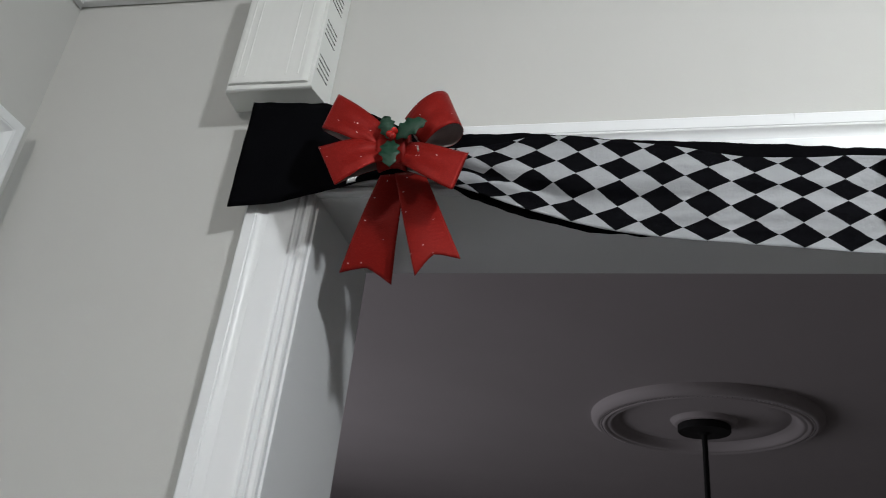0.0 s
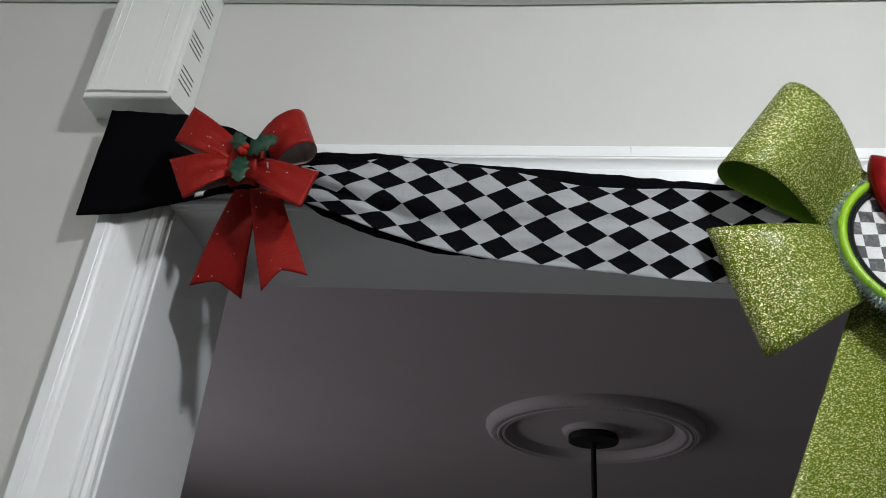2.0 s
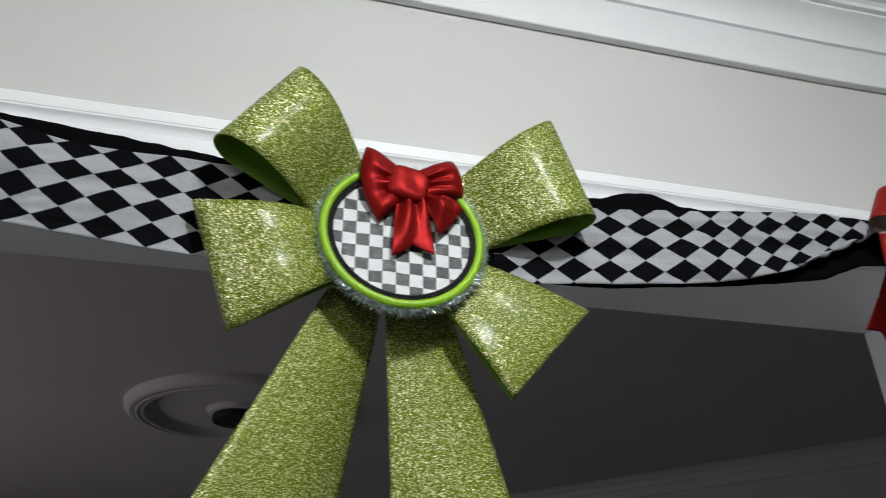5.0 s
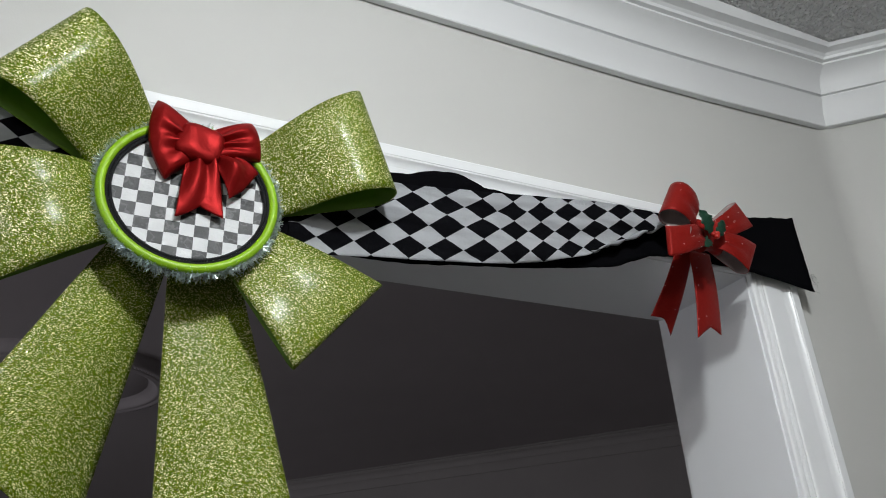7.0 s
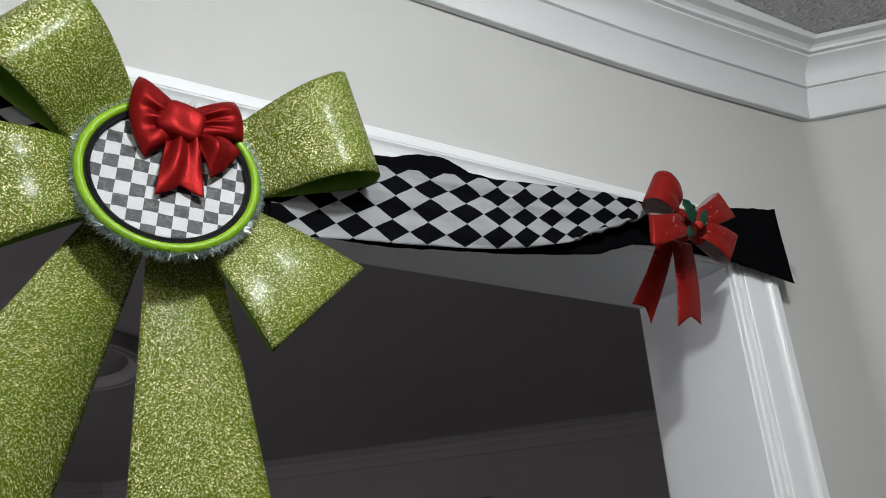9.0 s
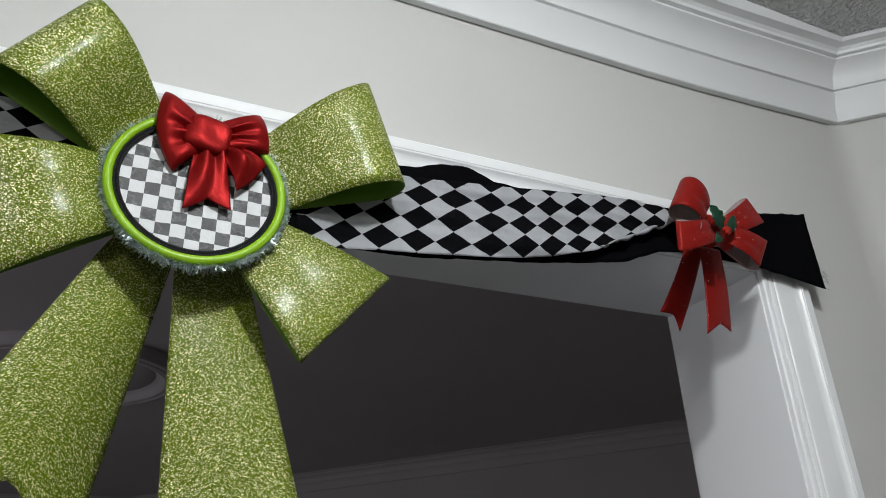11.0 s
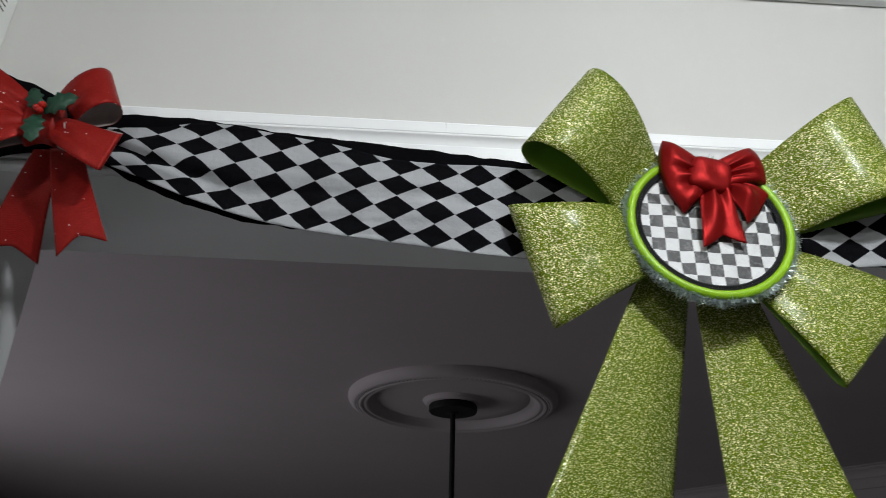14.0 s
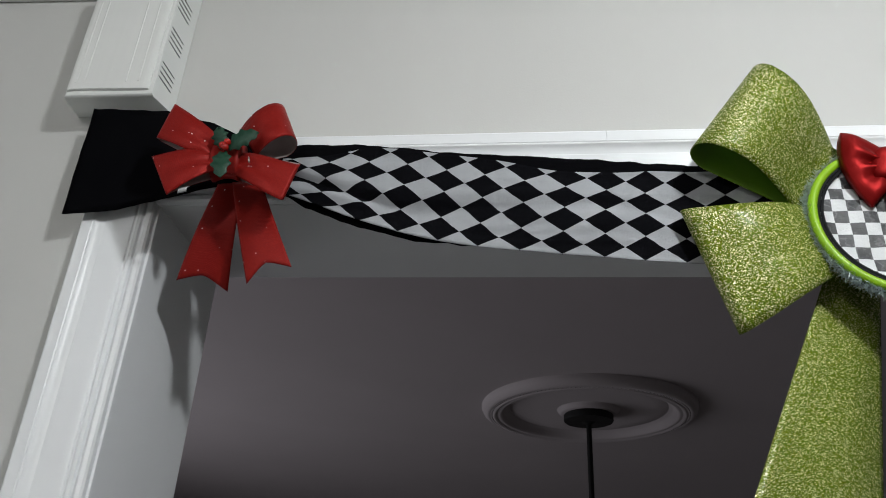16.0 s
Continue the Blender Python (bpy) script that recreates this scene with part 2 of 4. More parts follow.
def crisp(ob, angle=24.0):
    """Smooth shading that keeps the arrises."""
    for p in ob.data.polygons:
        p.use_smooth = True
    ob.data.set_sharp_from_angle(angle=radians(angle))
    return ob


def part(name, bm, material, parent, label="", smooth=False):
    ob = mesh_object(name, bm, material, smooth)
    ob.parent = parent
    ob.matrix_parent_inverse = parent.matrix_world.inverted()
    if label:
        tagged(ob, label)
    return ob


def thing(name, place, label, category, group="", kind=""):
    ob = new(name)
    ob.empty_display_size = 0.05
    ob.location = place
    bpy.context.view_layer.update()
    return tagged(ob, label, category, group, kind)


def structure(name, bm, material, label, smooth=False):
    return tagged(mesh_object(name, bm, material, smooth), label, name.split("_")[0], kind="structure")


def add_box(bm, lo, hi, bevel=0.0):
    r = bmesh.ops.create_cube(bm, size=1.0)
    size = [h - l for l, h in zip(lo, hi)]
    bmesh.ops.scale(bm, vec=size, verts=r["verts"])
    bmesh.ops.translate(bm, vec=[(l + h) / 2 for l, h in zip(lo, hi)], verts=r["verts"])
    if bevel:
        edges = list({e for v in r["verts"] for e in v.link_edges})
        bmesh.ops.bevel(bm, geom=edges, offset=bevel, segments=2, affect="EDGES", profile=0.6)


def box(lo, hi, bevel=0.0):
    bm = bmesh.new()
    add_box(bm, lo, hi, bevel)
    return bm


def skin(bm, rings, closed=False, caps=False):
    """Quads between rows of points."""
    rows = [[bm.verts.new(p) for p in ring] for ring in rings]
    for a, b in zip(rows, rows[1:]):
        n = len(a)
        for i in range(n if closed else n - 1):
            j = (i + 1) % n
            bm.faces.new((a[i], a[j], b[j], b[i]))
    if caps:
        bm.faces.new(rows[0][::-1])
        bm.faces.new(rows[-1])
    return rows


def sweep(profile, stations):
    """A closed moulding: profile points (out, up) placed at stations, each a function of them."""
    bm = bmesh.new()
    skin(bm, [[place(u, v) for u, v in profile] for place in stations], closed=True, caps=True)
    bmesh.ops.recalc_face_normals(bm, faces=bm.faces)
    return bm


def lathe(profile, centre, axis="z", steps=64):
    """A turned body; profile points are (radius, height along the axis)."""
    bm = bmesh.new()
    rings = []
    for r, h in profile:
        ring = []
        for i in range(steps):
            a = math.tau * i / steps
            c, s = r * math.cos(a), r * math.sin(a)
            p = (c, s, h) if axis == "z" else (c, h, s)
            ring.append(Vector(p) + Vector(centre))
        rings.append(ring)
    skin(bm, rings, closed=True)
    bmesh.ops.recalc_face_normals(bm, faces=bm.faces)
    return bm


def prism(points, lo, hi):
    """An upright prism over a plan polygon."""
    bm = bmesh.new()
    skin(bm, [[(x, y, z) for x, y in points] for z in (lo, hi)], closed=True, caps=True)
    bmesh.ops.recalc_face_normals(bm, faces=bm.faces)
    return bm


def curve_at(x, xs, zs):
    return float(np.interp(x, xs, zs))


def grid_uv(bm, points, uvs):
    """A sheet from rows of points with rows of uv."""
    layer = bm.loops.layers.uv.new("UVMap")
    rows = [[bm.verts.new(p) for p in row] for row in points]
    for i in range(len(rows) - 1):
        for j in range(len(rows[0]) - 1):
            ids = ((i, j), (i, j + 1), (i + 1, j + 1), (i + 1, j))
            f = bm.faces.new([rows[a][b] for a, b in ids])
            for loop, (a, b) in zip(f.loops, ids):
                loop[layer].uv = uvs[a][b]
    return bm


def thicken(ob, depth, inner=0):
    mod = ob.modifiers.new("thickness", "SOLIDIFY")
    mod.thickness, mod.offset, mod.material_offset, mod.use_rim = depth, -1.0, inner, True
    return ob


# ---------------------------------------------------------------- the front room's shell
CEIL, CEIL_FAR, SOFFIT, OPEN_W, DEPTH = 2.537, 2.72, 2.069, 1.6, 0.19
WEST, CORNER = -0.442, 1.90
FRONT = [(WEST, 0.0), (CORNER, 0.0), (CORNER + 1.5, -1.5), (CORNER + 1.5, -6.4), (WEST, -6.4)]

bm = bmesh.new()
add_box(bm, (WEST - 0.12, 0, 0), (-0.018, DEPTH - 0.004, 2.9))
add_box(bm, (OPEN_W + 0.018, 0, 0), (CORNER + 0.16, DEPTH - 0.004, 2.9))
add_box(bm, (-0.018, 0, SOFFIT + 0.018), (OPEN_W + 0.018, DEPTH - 0.004, 2.9))
structure("wall_north", bm, M_WALL, "light greige painted wall with a wide cased opening")

bm = bmesh.new()
add_box(bm, (WEST - 0.12, -0.045 - 0.80, 2.11), (WEST, 0.0, 2.9))
add_box(bm, (WEST - 0.12, -0.055, 0), (WEST, -0.0005, 2.11))
add_box(bm, (WEST - 0.12, -6.4, 0), (WEST, -0.845, 2.9))
structure("wall_west", bm, M_WALL, "light greige painted side wall with a doorway")

FILLET = 0.07
cut = FILLET * math.tan(radians(22.5))
bow = [(CORNER - cut + FILLET * math.sin(radians(45) * k / 8), -FILLET + FILLET * math.cos(radians(45) * k / 8)) for k in range(9)]
crisp(structure("wall_corner", prism([(CORNER + 0.002, 0.003)] + bow, 0, 2.42), M_WALL, "softly rounded plaster corner of the wall"))
structure("wall_northeast", prism([(CORNER, 0.0), (CORNER + 1.5, -1.5), (CORNER + 1.6, -1.4), (CORNER + 0.16, 0.04)], 0, 2.9), M_WALL, "light greige painted slanting wall")
structure("wall_east", box((CORNER + 1.5, -6.4, 0), (CORNER + 1.6, -1.5, 2.9)), M_WALL, "light greige painted wall")
structure("wall_south", box((WEST - 0.12, -6.5, 0), (CORNER + 1.6, -6.4, 2.9)), M_WALL, "light greige painted wall")
structure("floor", box((-3.2, -6.5, -0.1), (6.2, 7.2, 0.0)), M_FLOOR, "oak plank floor")
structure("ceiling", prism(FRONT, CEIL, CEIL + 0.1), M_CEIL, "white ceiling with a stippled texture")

# crown moulding, mitred round the room
CROWN = [(0, -0.1255), (0.0025, -0.1255), (0.0025, -0.128), (0.0125, -0.128), (0.0138, -0.1265), (0.0145, -0.114), (0.0165, -0.101),
         (0.0205, -0.088), (0.0258, -0.077), (0.0275, -0.0735), (0.0230, -0.0728), (0.0230, -0.0690), (0.0285, -0.0680), (0.0290, -0.062),
         (0.0310, -0.051), (0.0350, -0.0415), (0.0410, -0.0335), (0.0490, -0.0270), (0.0565, -0.0230), (0.0565, -0.0190), (0.0640, -0.0180),
         (0.0655, -0.0125), (0.0700, -0.0085), (0.0770, -0.0068), (0.0840, -0.0062), (0.0885, -0.0005), (0, -0.0005)]


def mitre(points, i, top):
    """Places a profile point at a corner of an anticlockwise or clockwise plan."""
    n = len(points)
    p, a, b = Vector(points[i]), Vector(points[i - 1]), Vector(points[(i + 1) % n])
    d0, d1 = (p - a).normalized(), (b - p).normalized()
    n0, n1 = Vector((d0.y, -d0.x)), Vector((d1.y, -d1.x))
    m = (n0 + n1) / (1 + n0.dot(n1))
    return lambda u, v: (p.x + m.x * u, p.y + m.y * u, top + v)


def crown(name, points, i, top, label, paint=M_CROWN):
    ob = mesh_object(name, sweep(CROWN, [mitre(points, i, top), mitre(points, (i + 1) % len(points), top)]), paint)
    crisp(ob)
    return tagged(ob, label, "moulding", "crown moulding", "structure")


SAG = ((-0.442, -0.29, 0.10, 0.35, 1.45, 1.586, 1.72, 1.866, 1.90), (0.005, 0.0, -0.010, -0.0190, -0.0190, -0.0155, -0.0095, -0.0015, 0.0))


def sagged(i, share):
    """A station of the long front run, which dips between its two corners; its top edge stays scribed to the ceiling."""
    a, b = mitre(FRONT, i, CEIL), mitre(FRONT, i + 1, CEIL)

    def place(u, v):
        q = Vector(a(u, v)).lerp(Vector(b(u, v)), share)
        return (q.x, q.y, q.z + (curve_at(q.x, *SAG) if v < -0.002 else 0.0))
    return place


front_run = mesh_object("trim_crown", sweep(CROWN, [sagged(0, k / 32) for k in range(33)]), M_CROWN)
tagged(crisp(front_run), "white stepped crown moulding dipping slightly between the corners", "moulding", "crown moulding", "structure")
for i in range(1, len(FRONT)):
    crown("trim_crown", FRONT, i, CEIL, "white stepped crown moulding under the ceiling")

# ---------------------------------------------------------------- cased opening
CASE = [(0, 0), (0, 0.008), (0.002, 0.0105), (0.006, 0.0115), (0.0080, 0.0105), (0.0092, 0.0082), (0.0106, 0.0082), (0.0118, 0.0115), (0.015, 0.0128),
        (0.0172, 0.0112), (0.0185, 0.0112), (0.0198, 0.0128), (0.0225, 0.0136), (0.030, 0.0139), (0.042, 0.0144), (0.0500, 0.0150), (0.0506, 0.0144),
        (0.0530, 0.0150), (0.0565, 0.0162), (0.0592, 0.0180), (0.0608, 0.0198), (0.0620, 0.0202), (0.0630, 0.0196), (0.0640, 0.0205), (0.0755, 0.0208), (0.0772, 0.0198), (0.078, 0.0178), (0.078, 0)]
HEAD_IN = SOFFIT + 0.0012
RIGHT_IN = OPEN_W + 0.003
LEFT_IN = -0.003
WIDE = 1.05
opening = thing("trim_opening", (OPEN_W / 2, 0, 0), "white gloss painted casing and jambs of a wide opening", "door casing", kind="structure")
part("jamb", box((-0.018, -0.0015, 0), (0, DEPTH, SOFFIT), 0.0012), M_TRIM, opening)
part("jamb", box((OPEN_W, -0.0015, 0), (OPEN_W + 0.018, DEPTH, SOFFIT), 0.0012), M_TRIM, opening)
part("head_jamb", box((-0.018, -0.0015, SOFFIT), (OPEN_W + 0.018, DEPTH, SOFFIT + 0.0178), 0.0012), M_TRIM, opening)
crisp(part("casing", sweep(CASE, [lambda u, v: (LEFT_IN - u, -v, 0.0), lambda u, v: (LEFT_IN - u, -v, HEAD_IN + WIDE * u)]), M_TRIM, opening))
crisp(part("casing", sweep(CASE, [lambda u, v: (RIGHT_IN + WIDE * u, -v, 0.0), lambda u, v: (RIGHT_IN + WIDE * u, -v, HEAD_IN + WIDE * u)]), M_TRIM, opening))
SEAM = 0.517
crisp(part("head_casing", sweep(CASE, [lambda u, v: (LEFT_IN - u, -v, HEAD_IN + WIDE * u), lambda u, v: (SEAM - 0.00002 - 0.05 * max(0.0, u - 0.064) + 0.03 * (u - 0.078), -v, HEAD_IN + WIDE * u)]), M_TRIM, opening))
crisp(part("head_casing", sweep(CASE, [lambda u, v: (SEAM + 0.00002 + 0.03 * (u - 0.078), -v, HEAD_IN + WIDE * u), lambda u, v: (RIGHT_IN + WIDE * u, -v, HEAD_IN + WIDE * u)]), M_TRIM, opening))
for x0, sgn in ((LEFT_IN, -1), (RIGHT_IN, 1)):
    crisp(part("far_casing", sweep(CASE, [lambda u, v, x0=x0, sgn=sgn: (x0 + sgn * u, DEPTH - 0.002 + v, 0.0), lambda u, v, x0=x0, sgn=sgn: (x0 + sgn * u, DEPTH - 0.002 + v, HEAD_IN + u)]), M_TRIM, opening))

# the doorway in the side wall: only its casing's upper corner is passed
DOOR_TOP, DOOR_EDGE = 2.096, -0.103
door = thing("door_1", (WEST, -0.45, 0), "white painted panel door in a white casing", "door", kind="structure")
crisp(part("casing", sweep(CASE, [lambda u, v: (WEST + v, DOOR_EDGE + u, 0.0), lambda u, v: (WEST + v, DOOR_EDGE + u, DOOR_TOP + u)]), M_TRIM, door))
crisp(part("casing", sweep(CASE, [lambda u, v: (WEST + v, -0.82 - u, 0.0), lambda u, v: (WEST + v, -0.82 - u, DOOR_TOP + u)]), M_TRIM, door))
crisp(part("head_casing", sweep(CASE, [lambda u, v: (WEST + v, DOOR_EDGE + u, DOOR_TOP + u), lambda u, v: (WEST + v, -0.82 - u, DOOR_TOP + u)]), M_TRIM, door))
bm = box((WEST - 0.06, -0.82, 0.0), (WEST - 0.03, DOOR_EDGE, DOOR_TOP), 0.002)
for z0, z1 in ((0.25, 0.95), (1.1, 1.95)):
    for y0, y1 in ((-0.74, -0.49), (-0.42, -0.17)):
        add_box(bm, (WEST - 0.032, y0, z0), (WEST - 0.026, y1, z1), 0.004)
part("leaf", bm, M_TRIM, door)

# ---------------------------------------------------------------- the dark room beyond
BEYOND = [(-3.0, DEPTH), (-3.0, 6.4), (1.38, 6.4), (4.9, 2.15), (4.9, DEPTH)]
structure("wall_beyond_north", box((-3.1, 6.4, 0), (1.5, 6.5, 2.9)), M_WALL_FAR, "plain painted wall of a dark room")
# unseen wall; its gap is added only to let the fill light through
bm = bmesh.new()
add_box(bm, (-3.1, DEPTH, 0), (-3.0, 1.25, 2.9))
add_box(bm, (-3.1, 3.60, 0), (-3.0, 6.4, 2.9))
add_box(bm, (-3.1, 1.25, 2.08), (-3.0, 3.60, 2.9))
structure("wall_beyond_west", bm, M_WALL_FAR, "unseen plain painted wall of a dark room with an added gap for the fill light")
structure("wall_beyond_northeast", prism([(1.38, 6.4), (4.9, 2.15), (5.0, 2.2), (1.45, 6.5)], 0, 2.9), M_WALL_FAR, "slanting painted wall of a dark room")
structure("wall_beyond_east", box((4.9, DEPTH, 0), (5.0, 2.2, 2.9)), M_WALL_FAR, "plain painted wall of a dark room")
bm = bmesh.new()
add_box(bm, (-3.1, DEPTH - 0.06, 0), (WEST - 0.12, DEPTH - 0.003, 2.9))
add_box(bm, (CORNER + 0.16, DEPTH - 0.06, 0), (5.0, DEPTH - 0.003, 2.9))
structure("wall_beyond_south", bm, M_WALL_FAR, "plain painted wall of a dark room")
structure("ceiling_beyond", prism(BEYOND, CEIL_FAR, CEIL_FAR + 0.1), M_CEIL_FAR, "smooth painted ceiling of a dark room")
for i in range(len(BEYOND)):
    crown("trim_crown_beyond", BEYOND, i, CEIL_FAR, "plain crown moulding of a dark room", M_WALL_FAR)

# ---------------------------------------------------------------- ceiling rose and hanging lamp in the room beyond
ROSE = (0.709, 2.950, CEIL_FAR)
rose = thing("ceiling_medallion", ROSE, "round moulded plaster ceiling medallion, painted like the ceiling", "ceiling medallion")
RING = ((0.505, 0), (0.504, -0.014), (0.496, -0.030), (0.480, -0.042), (0.468, -0.047), (0.462, -0.042), (0.456, -0.042), (0.450, -0.048), (0.441, -0.050),
        (0.434, -0.043), (0.428, -0.042), (0.421, -0.045), (0.412, -0.043), (0.404, -0.034), (0.394, -0.020), (0.382, -0.010), (0.370, -0.005), (0.364, 0))
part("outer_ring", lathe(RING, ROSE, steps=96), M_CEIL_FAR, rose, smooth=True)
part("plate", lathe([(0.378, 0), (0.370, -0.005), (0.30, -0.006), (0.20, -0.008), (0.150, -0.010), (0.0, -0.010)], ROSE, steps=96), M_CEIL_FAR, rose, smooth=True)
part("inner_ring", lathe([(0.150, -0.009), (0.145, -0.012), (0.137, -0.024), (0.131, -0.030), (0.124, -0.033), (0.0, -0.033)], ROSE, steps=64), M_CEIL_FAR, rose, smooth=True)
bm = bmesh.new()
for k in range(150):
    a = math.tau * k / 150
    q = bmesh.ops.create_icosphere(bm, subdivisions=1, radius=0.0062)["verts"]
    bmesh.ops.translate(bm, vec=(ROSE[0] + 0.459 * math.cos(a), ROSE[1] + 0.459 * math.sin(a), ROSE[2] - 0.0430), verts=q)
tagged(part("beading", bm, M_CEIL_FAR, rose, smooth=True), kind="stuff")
pendant = thing("pendant_lamp", ROSE, "black metal ceiling canopy with a thin black hanging rod", "pendant lamp")
part("canopy", lathe([(0.0, -0.032), (0.112, -0.032), (0.116, -0.037), (0.116, -0.060), (0.113, -0.065), (0.03, -0.068), (0.016, -0.076), (0.0, -0.076)], ROSE), M_IRON, pendant, smooth=False)
part("rod", lathe([(0.0, -0.072), (0.0125, -0.072), (0.0125, -0.85), (0.0, -0.85)], ROSE, steps=20), M_IRON, pendant)
part("socket", lathe([(0.0, -0.85), (0.02, -0.85), (0.024, -0.86), (0.024, -0.93), (0.018, -0.94), (0.0, -0.94)], ROSE, steps=24), M_IRON, pendant)

# ---------------------------------------------------------------- framed picture on the slanting far wall
along = Vector((1.38 - 4.9, 6.4 - 2.15, 0)).normalized()
off_wall = Vector((-along.y, along.x, 0))
corner = Vector((3.485, 3.842, 2.305))


def framed(u0, u1, z0, z1, d0, d1):
    """A bevelled bar on the slanting wall, from u0 to u1 along it and d0 to d1 off it."""
    bm = box((u0, d0, z0), (u1, d1, z1), 0.004)
    for v in bm.verts:
        v.co = corner + along * v.co.x + off_wall * v.co.y + Vector((0, 0, v.co.z))
    bmesh.ops.recalc_face_normals(bm, faces=bm.faces)
    return bm


picture = thing("picture_frame", corner - Vector((0, 0, 0.8)), "dark framed picture hung on the wall of a dark room", "picture frame")
for u0, u1, z0, z1 in ((0.0, 0.05, -0.8, 0.0), (0.55, 0.60, -0.8, 0.0), (0.05, 0.55, -0.05, 0.0), (0.05, 0.55, -0.8, -0.75)):
    part("frame_bar", framed(u0, u1, z0, z1, -0.004, 0.03), M_IRON, picture)
part("panel", framed(0.05, 0.55, -0.75, -0.05, -0.004, 0.012), M_SLOT, picture)

# ---------------------------------------------------------------- door chime
CH_L, CH_R, CH_B, CH_T, CH_F = -0.1405, -0.0150, 2.2010, 2.405, -0.0535
chime = thing("door_chime", ((CH_L + CH_R) / 2, 0, CH_B), "white plastic door chime box with slotted sides on the wall", "door chime")
bm = bmesh.new()
outline = lambda d, e, f: [(CH_L + e * 1.2, d, CH_B + f), (CH_R - e * 0.2, d, CH_B + f), (CH_R - e * 0.2, d, CH_T - e), (CH_L + e * 1.2, d, CH_T - e)]
skin(bm, [outline(y, e, f) for y, e, f in ((0, 0.0, 0.003), (CH_F + 0.005, 0.0090, -0.0070), (CH_F + 0.0025, 0.0098, -0.0064), (CH_F + 0.0008, 0.0112, -0.0052), (CH_F, 0.0135, -0.0030))], closed=True, caps=True)
bmesh.ops.recalc_face_normals(bm, faces=bm.faces)
part("cover", bm, M_PLASTIC, chime)
bm = bmesh.new()
edge_z = lambda x: CH_B - 0.0002 + 0.0008 * math.sin((x - CH_L) * 46.0) + 0.0008 * noise.noise(Vector((x * 160, 0, 0)))
rows = []
for k in range(25):
    x = CH_L + 0.0145 + (CH_R - CH_L - 0.0215) * k / 24
    z0, y0, y1 = edge_z(x), CH_F + 0.003, CH_F - 0.0042
    inset = 0.0025 if k in (0, 24) else 0.0
    rows.append([(x, y0, z0), (x, y1 + 0.0022 + inset, z0), (x, y1 + 0.0006 + inset, z0 + 0.0008), (x, y1 + inset, z0 + 0.0030), (x, y1 + inset, CH_T - 0.012), (x, y1 + 0.004 + inset, CH_T - 0.006), (x, y0, CH_T - 0.006)])
skin(bm, rows, closed=True, caps=True)
bmesh.ops.recalc_face_normals(bm, faces=bm.faces)
crisp(part("front_panel", bm, M_PLASTIC, chime), 40.0)
for x in (CH_L + 0.024, CH_L + 0.034, CH_R - 0.038, CH_R - 0.022):
    part("rib", box((x, CH_F - 0.0048, CH_B + 0.010), (x + 0.0022, CH_F - 0.0028, CH_T - 0.014), 0.0006), M_PLASTIC, chime)
lean = math.atan2(0.0018, -CH_F - 0.005)
for g in range(4):
    for k in range(4):
        z = CH_B + 0.0243 + 0.0568 * g + 0.0075 * k
        if z > CH_T - 0.01:
            continue
        bm = box((-0.0030, -0.0160, -0.0008), (0.0003, 0.0160, 0.0008))
        bmesh.ops.rotate(bm, verts=bm.verts, cent=(0, 0, 0), matrix=Matrix.Rotation(-lean, 3, "Z"))
        bmesh.ops.translate(bm, vec=(CH_R - 0.033 * math.tan(lean), -0.033, z), verts=bm.verts)
        part("slot", bm, M_SLOT, chime)

# ---------------------------------------------------------------- cloth garland along the head of the opening
garland = thing("fabric_garland", (0.8, -0.025, 2.0), "black cotton scarf with harlequin check panels draped over the casing", "garland")


def fold(x, z, seed, amp):
    """Soft creases that run along the cloth."""
    slow = noise.noise(Vector((x * 5.0 + seed, z * 9.0, seed)))
    fine = noise.noise(Vector((x * 9.0, z * 48.0 + 6.0 * slow, seed + 3.0)))
    sway = noise.noise(Vector((x * 3.0 + 4.0, z * 19.0 + x * 4.0, seed + 8.0)))
    return amp * (0.35 * slow + 0.22 * fine + 0.95 * sway)


def pressed(x):
    """How far the big bow flattens the cloth behind it, 0 to 1."""
    return max(0.0, min(1.0, (x - 0.50) / 0.10, (1.08 - x) / 0.10))


def sheet(x0, x1, low, high, depth, amp, seed, nx=120, nz=14):
    bm = bmesh.new()
    pts, uvs = [], []
    for j in range(nz + 1):
        row, uv = [], []
        for i in range(nx + 1):
            x = x0 + (x1 - x0) * i / nx
            lo, hi = curve_at(x, *low) + 0.003, curve_at(x, *high) + 0.004
            z = lo + (hi - lo) * j / nz
            off = max(0.0, (0.0 - x) / 0.102) ** 1.3 * 0.010 + max(0.0, (x - 1.62) / 0.089) ** 1.3 * 0.010
            near = off / 0.72
            px, pz = x + ((0.43 if x < 0.8 else 0.70) - x) * near, z + (1.61 - z) * near
            fray = 0.0022 * noise.noise(Vector((x * 60, j * 0.3, seed)))
            hem = 0.0016 * noise.noise(Vector((z * 260, 3.0, seed))) if i in (0, nx) else 0.0
            row.append((px + hem, depth - off + 0.003 * pressed(x) + fold(x, z, seed, amp * (1 - 0.6 * pressed(x))), pz + fray))
            uv.append((x, z))
        pts.append(row)
        uvs.append(uv)
    return grid_uv(bm, pts, uvs)


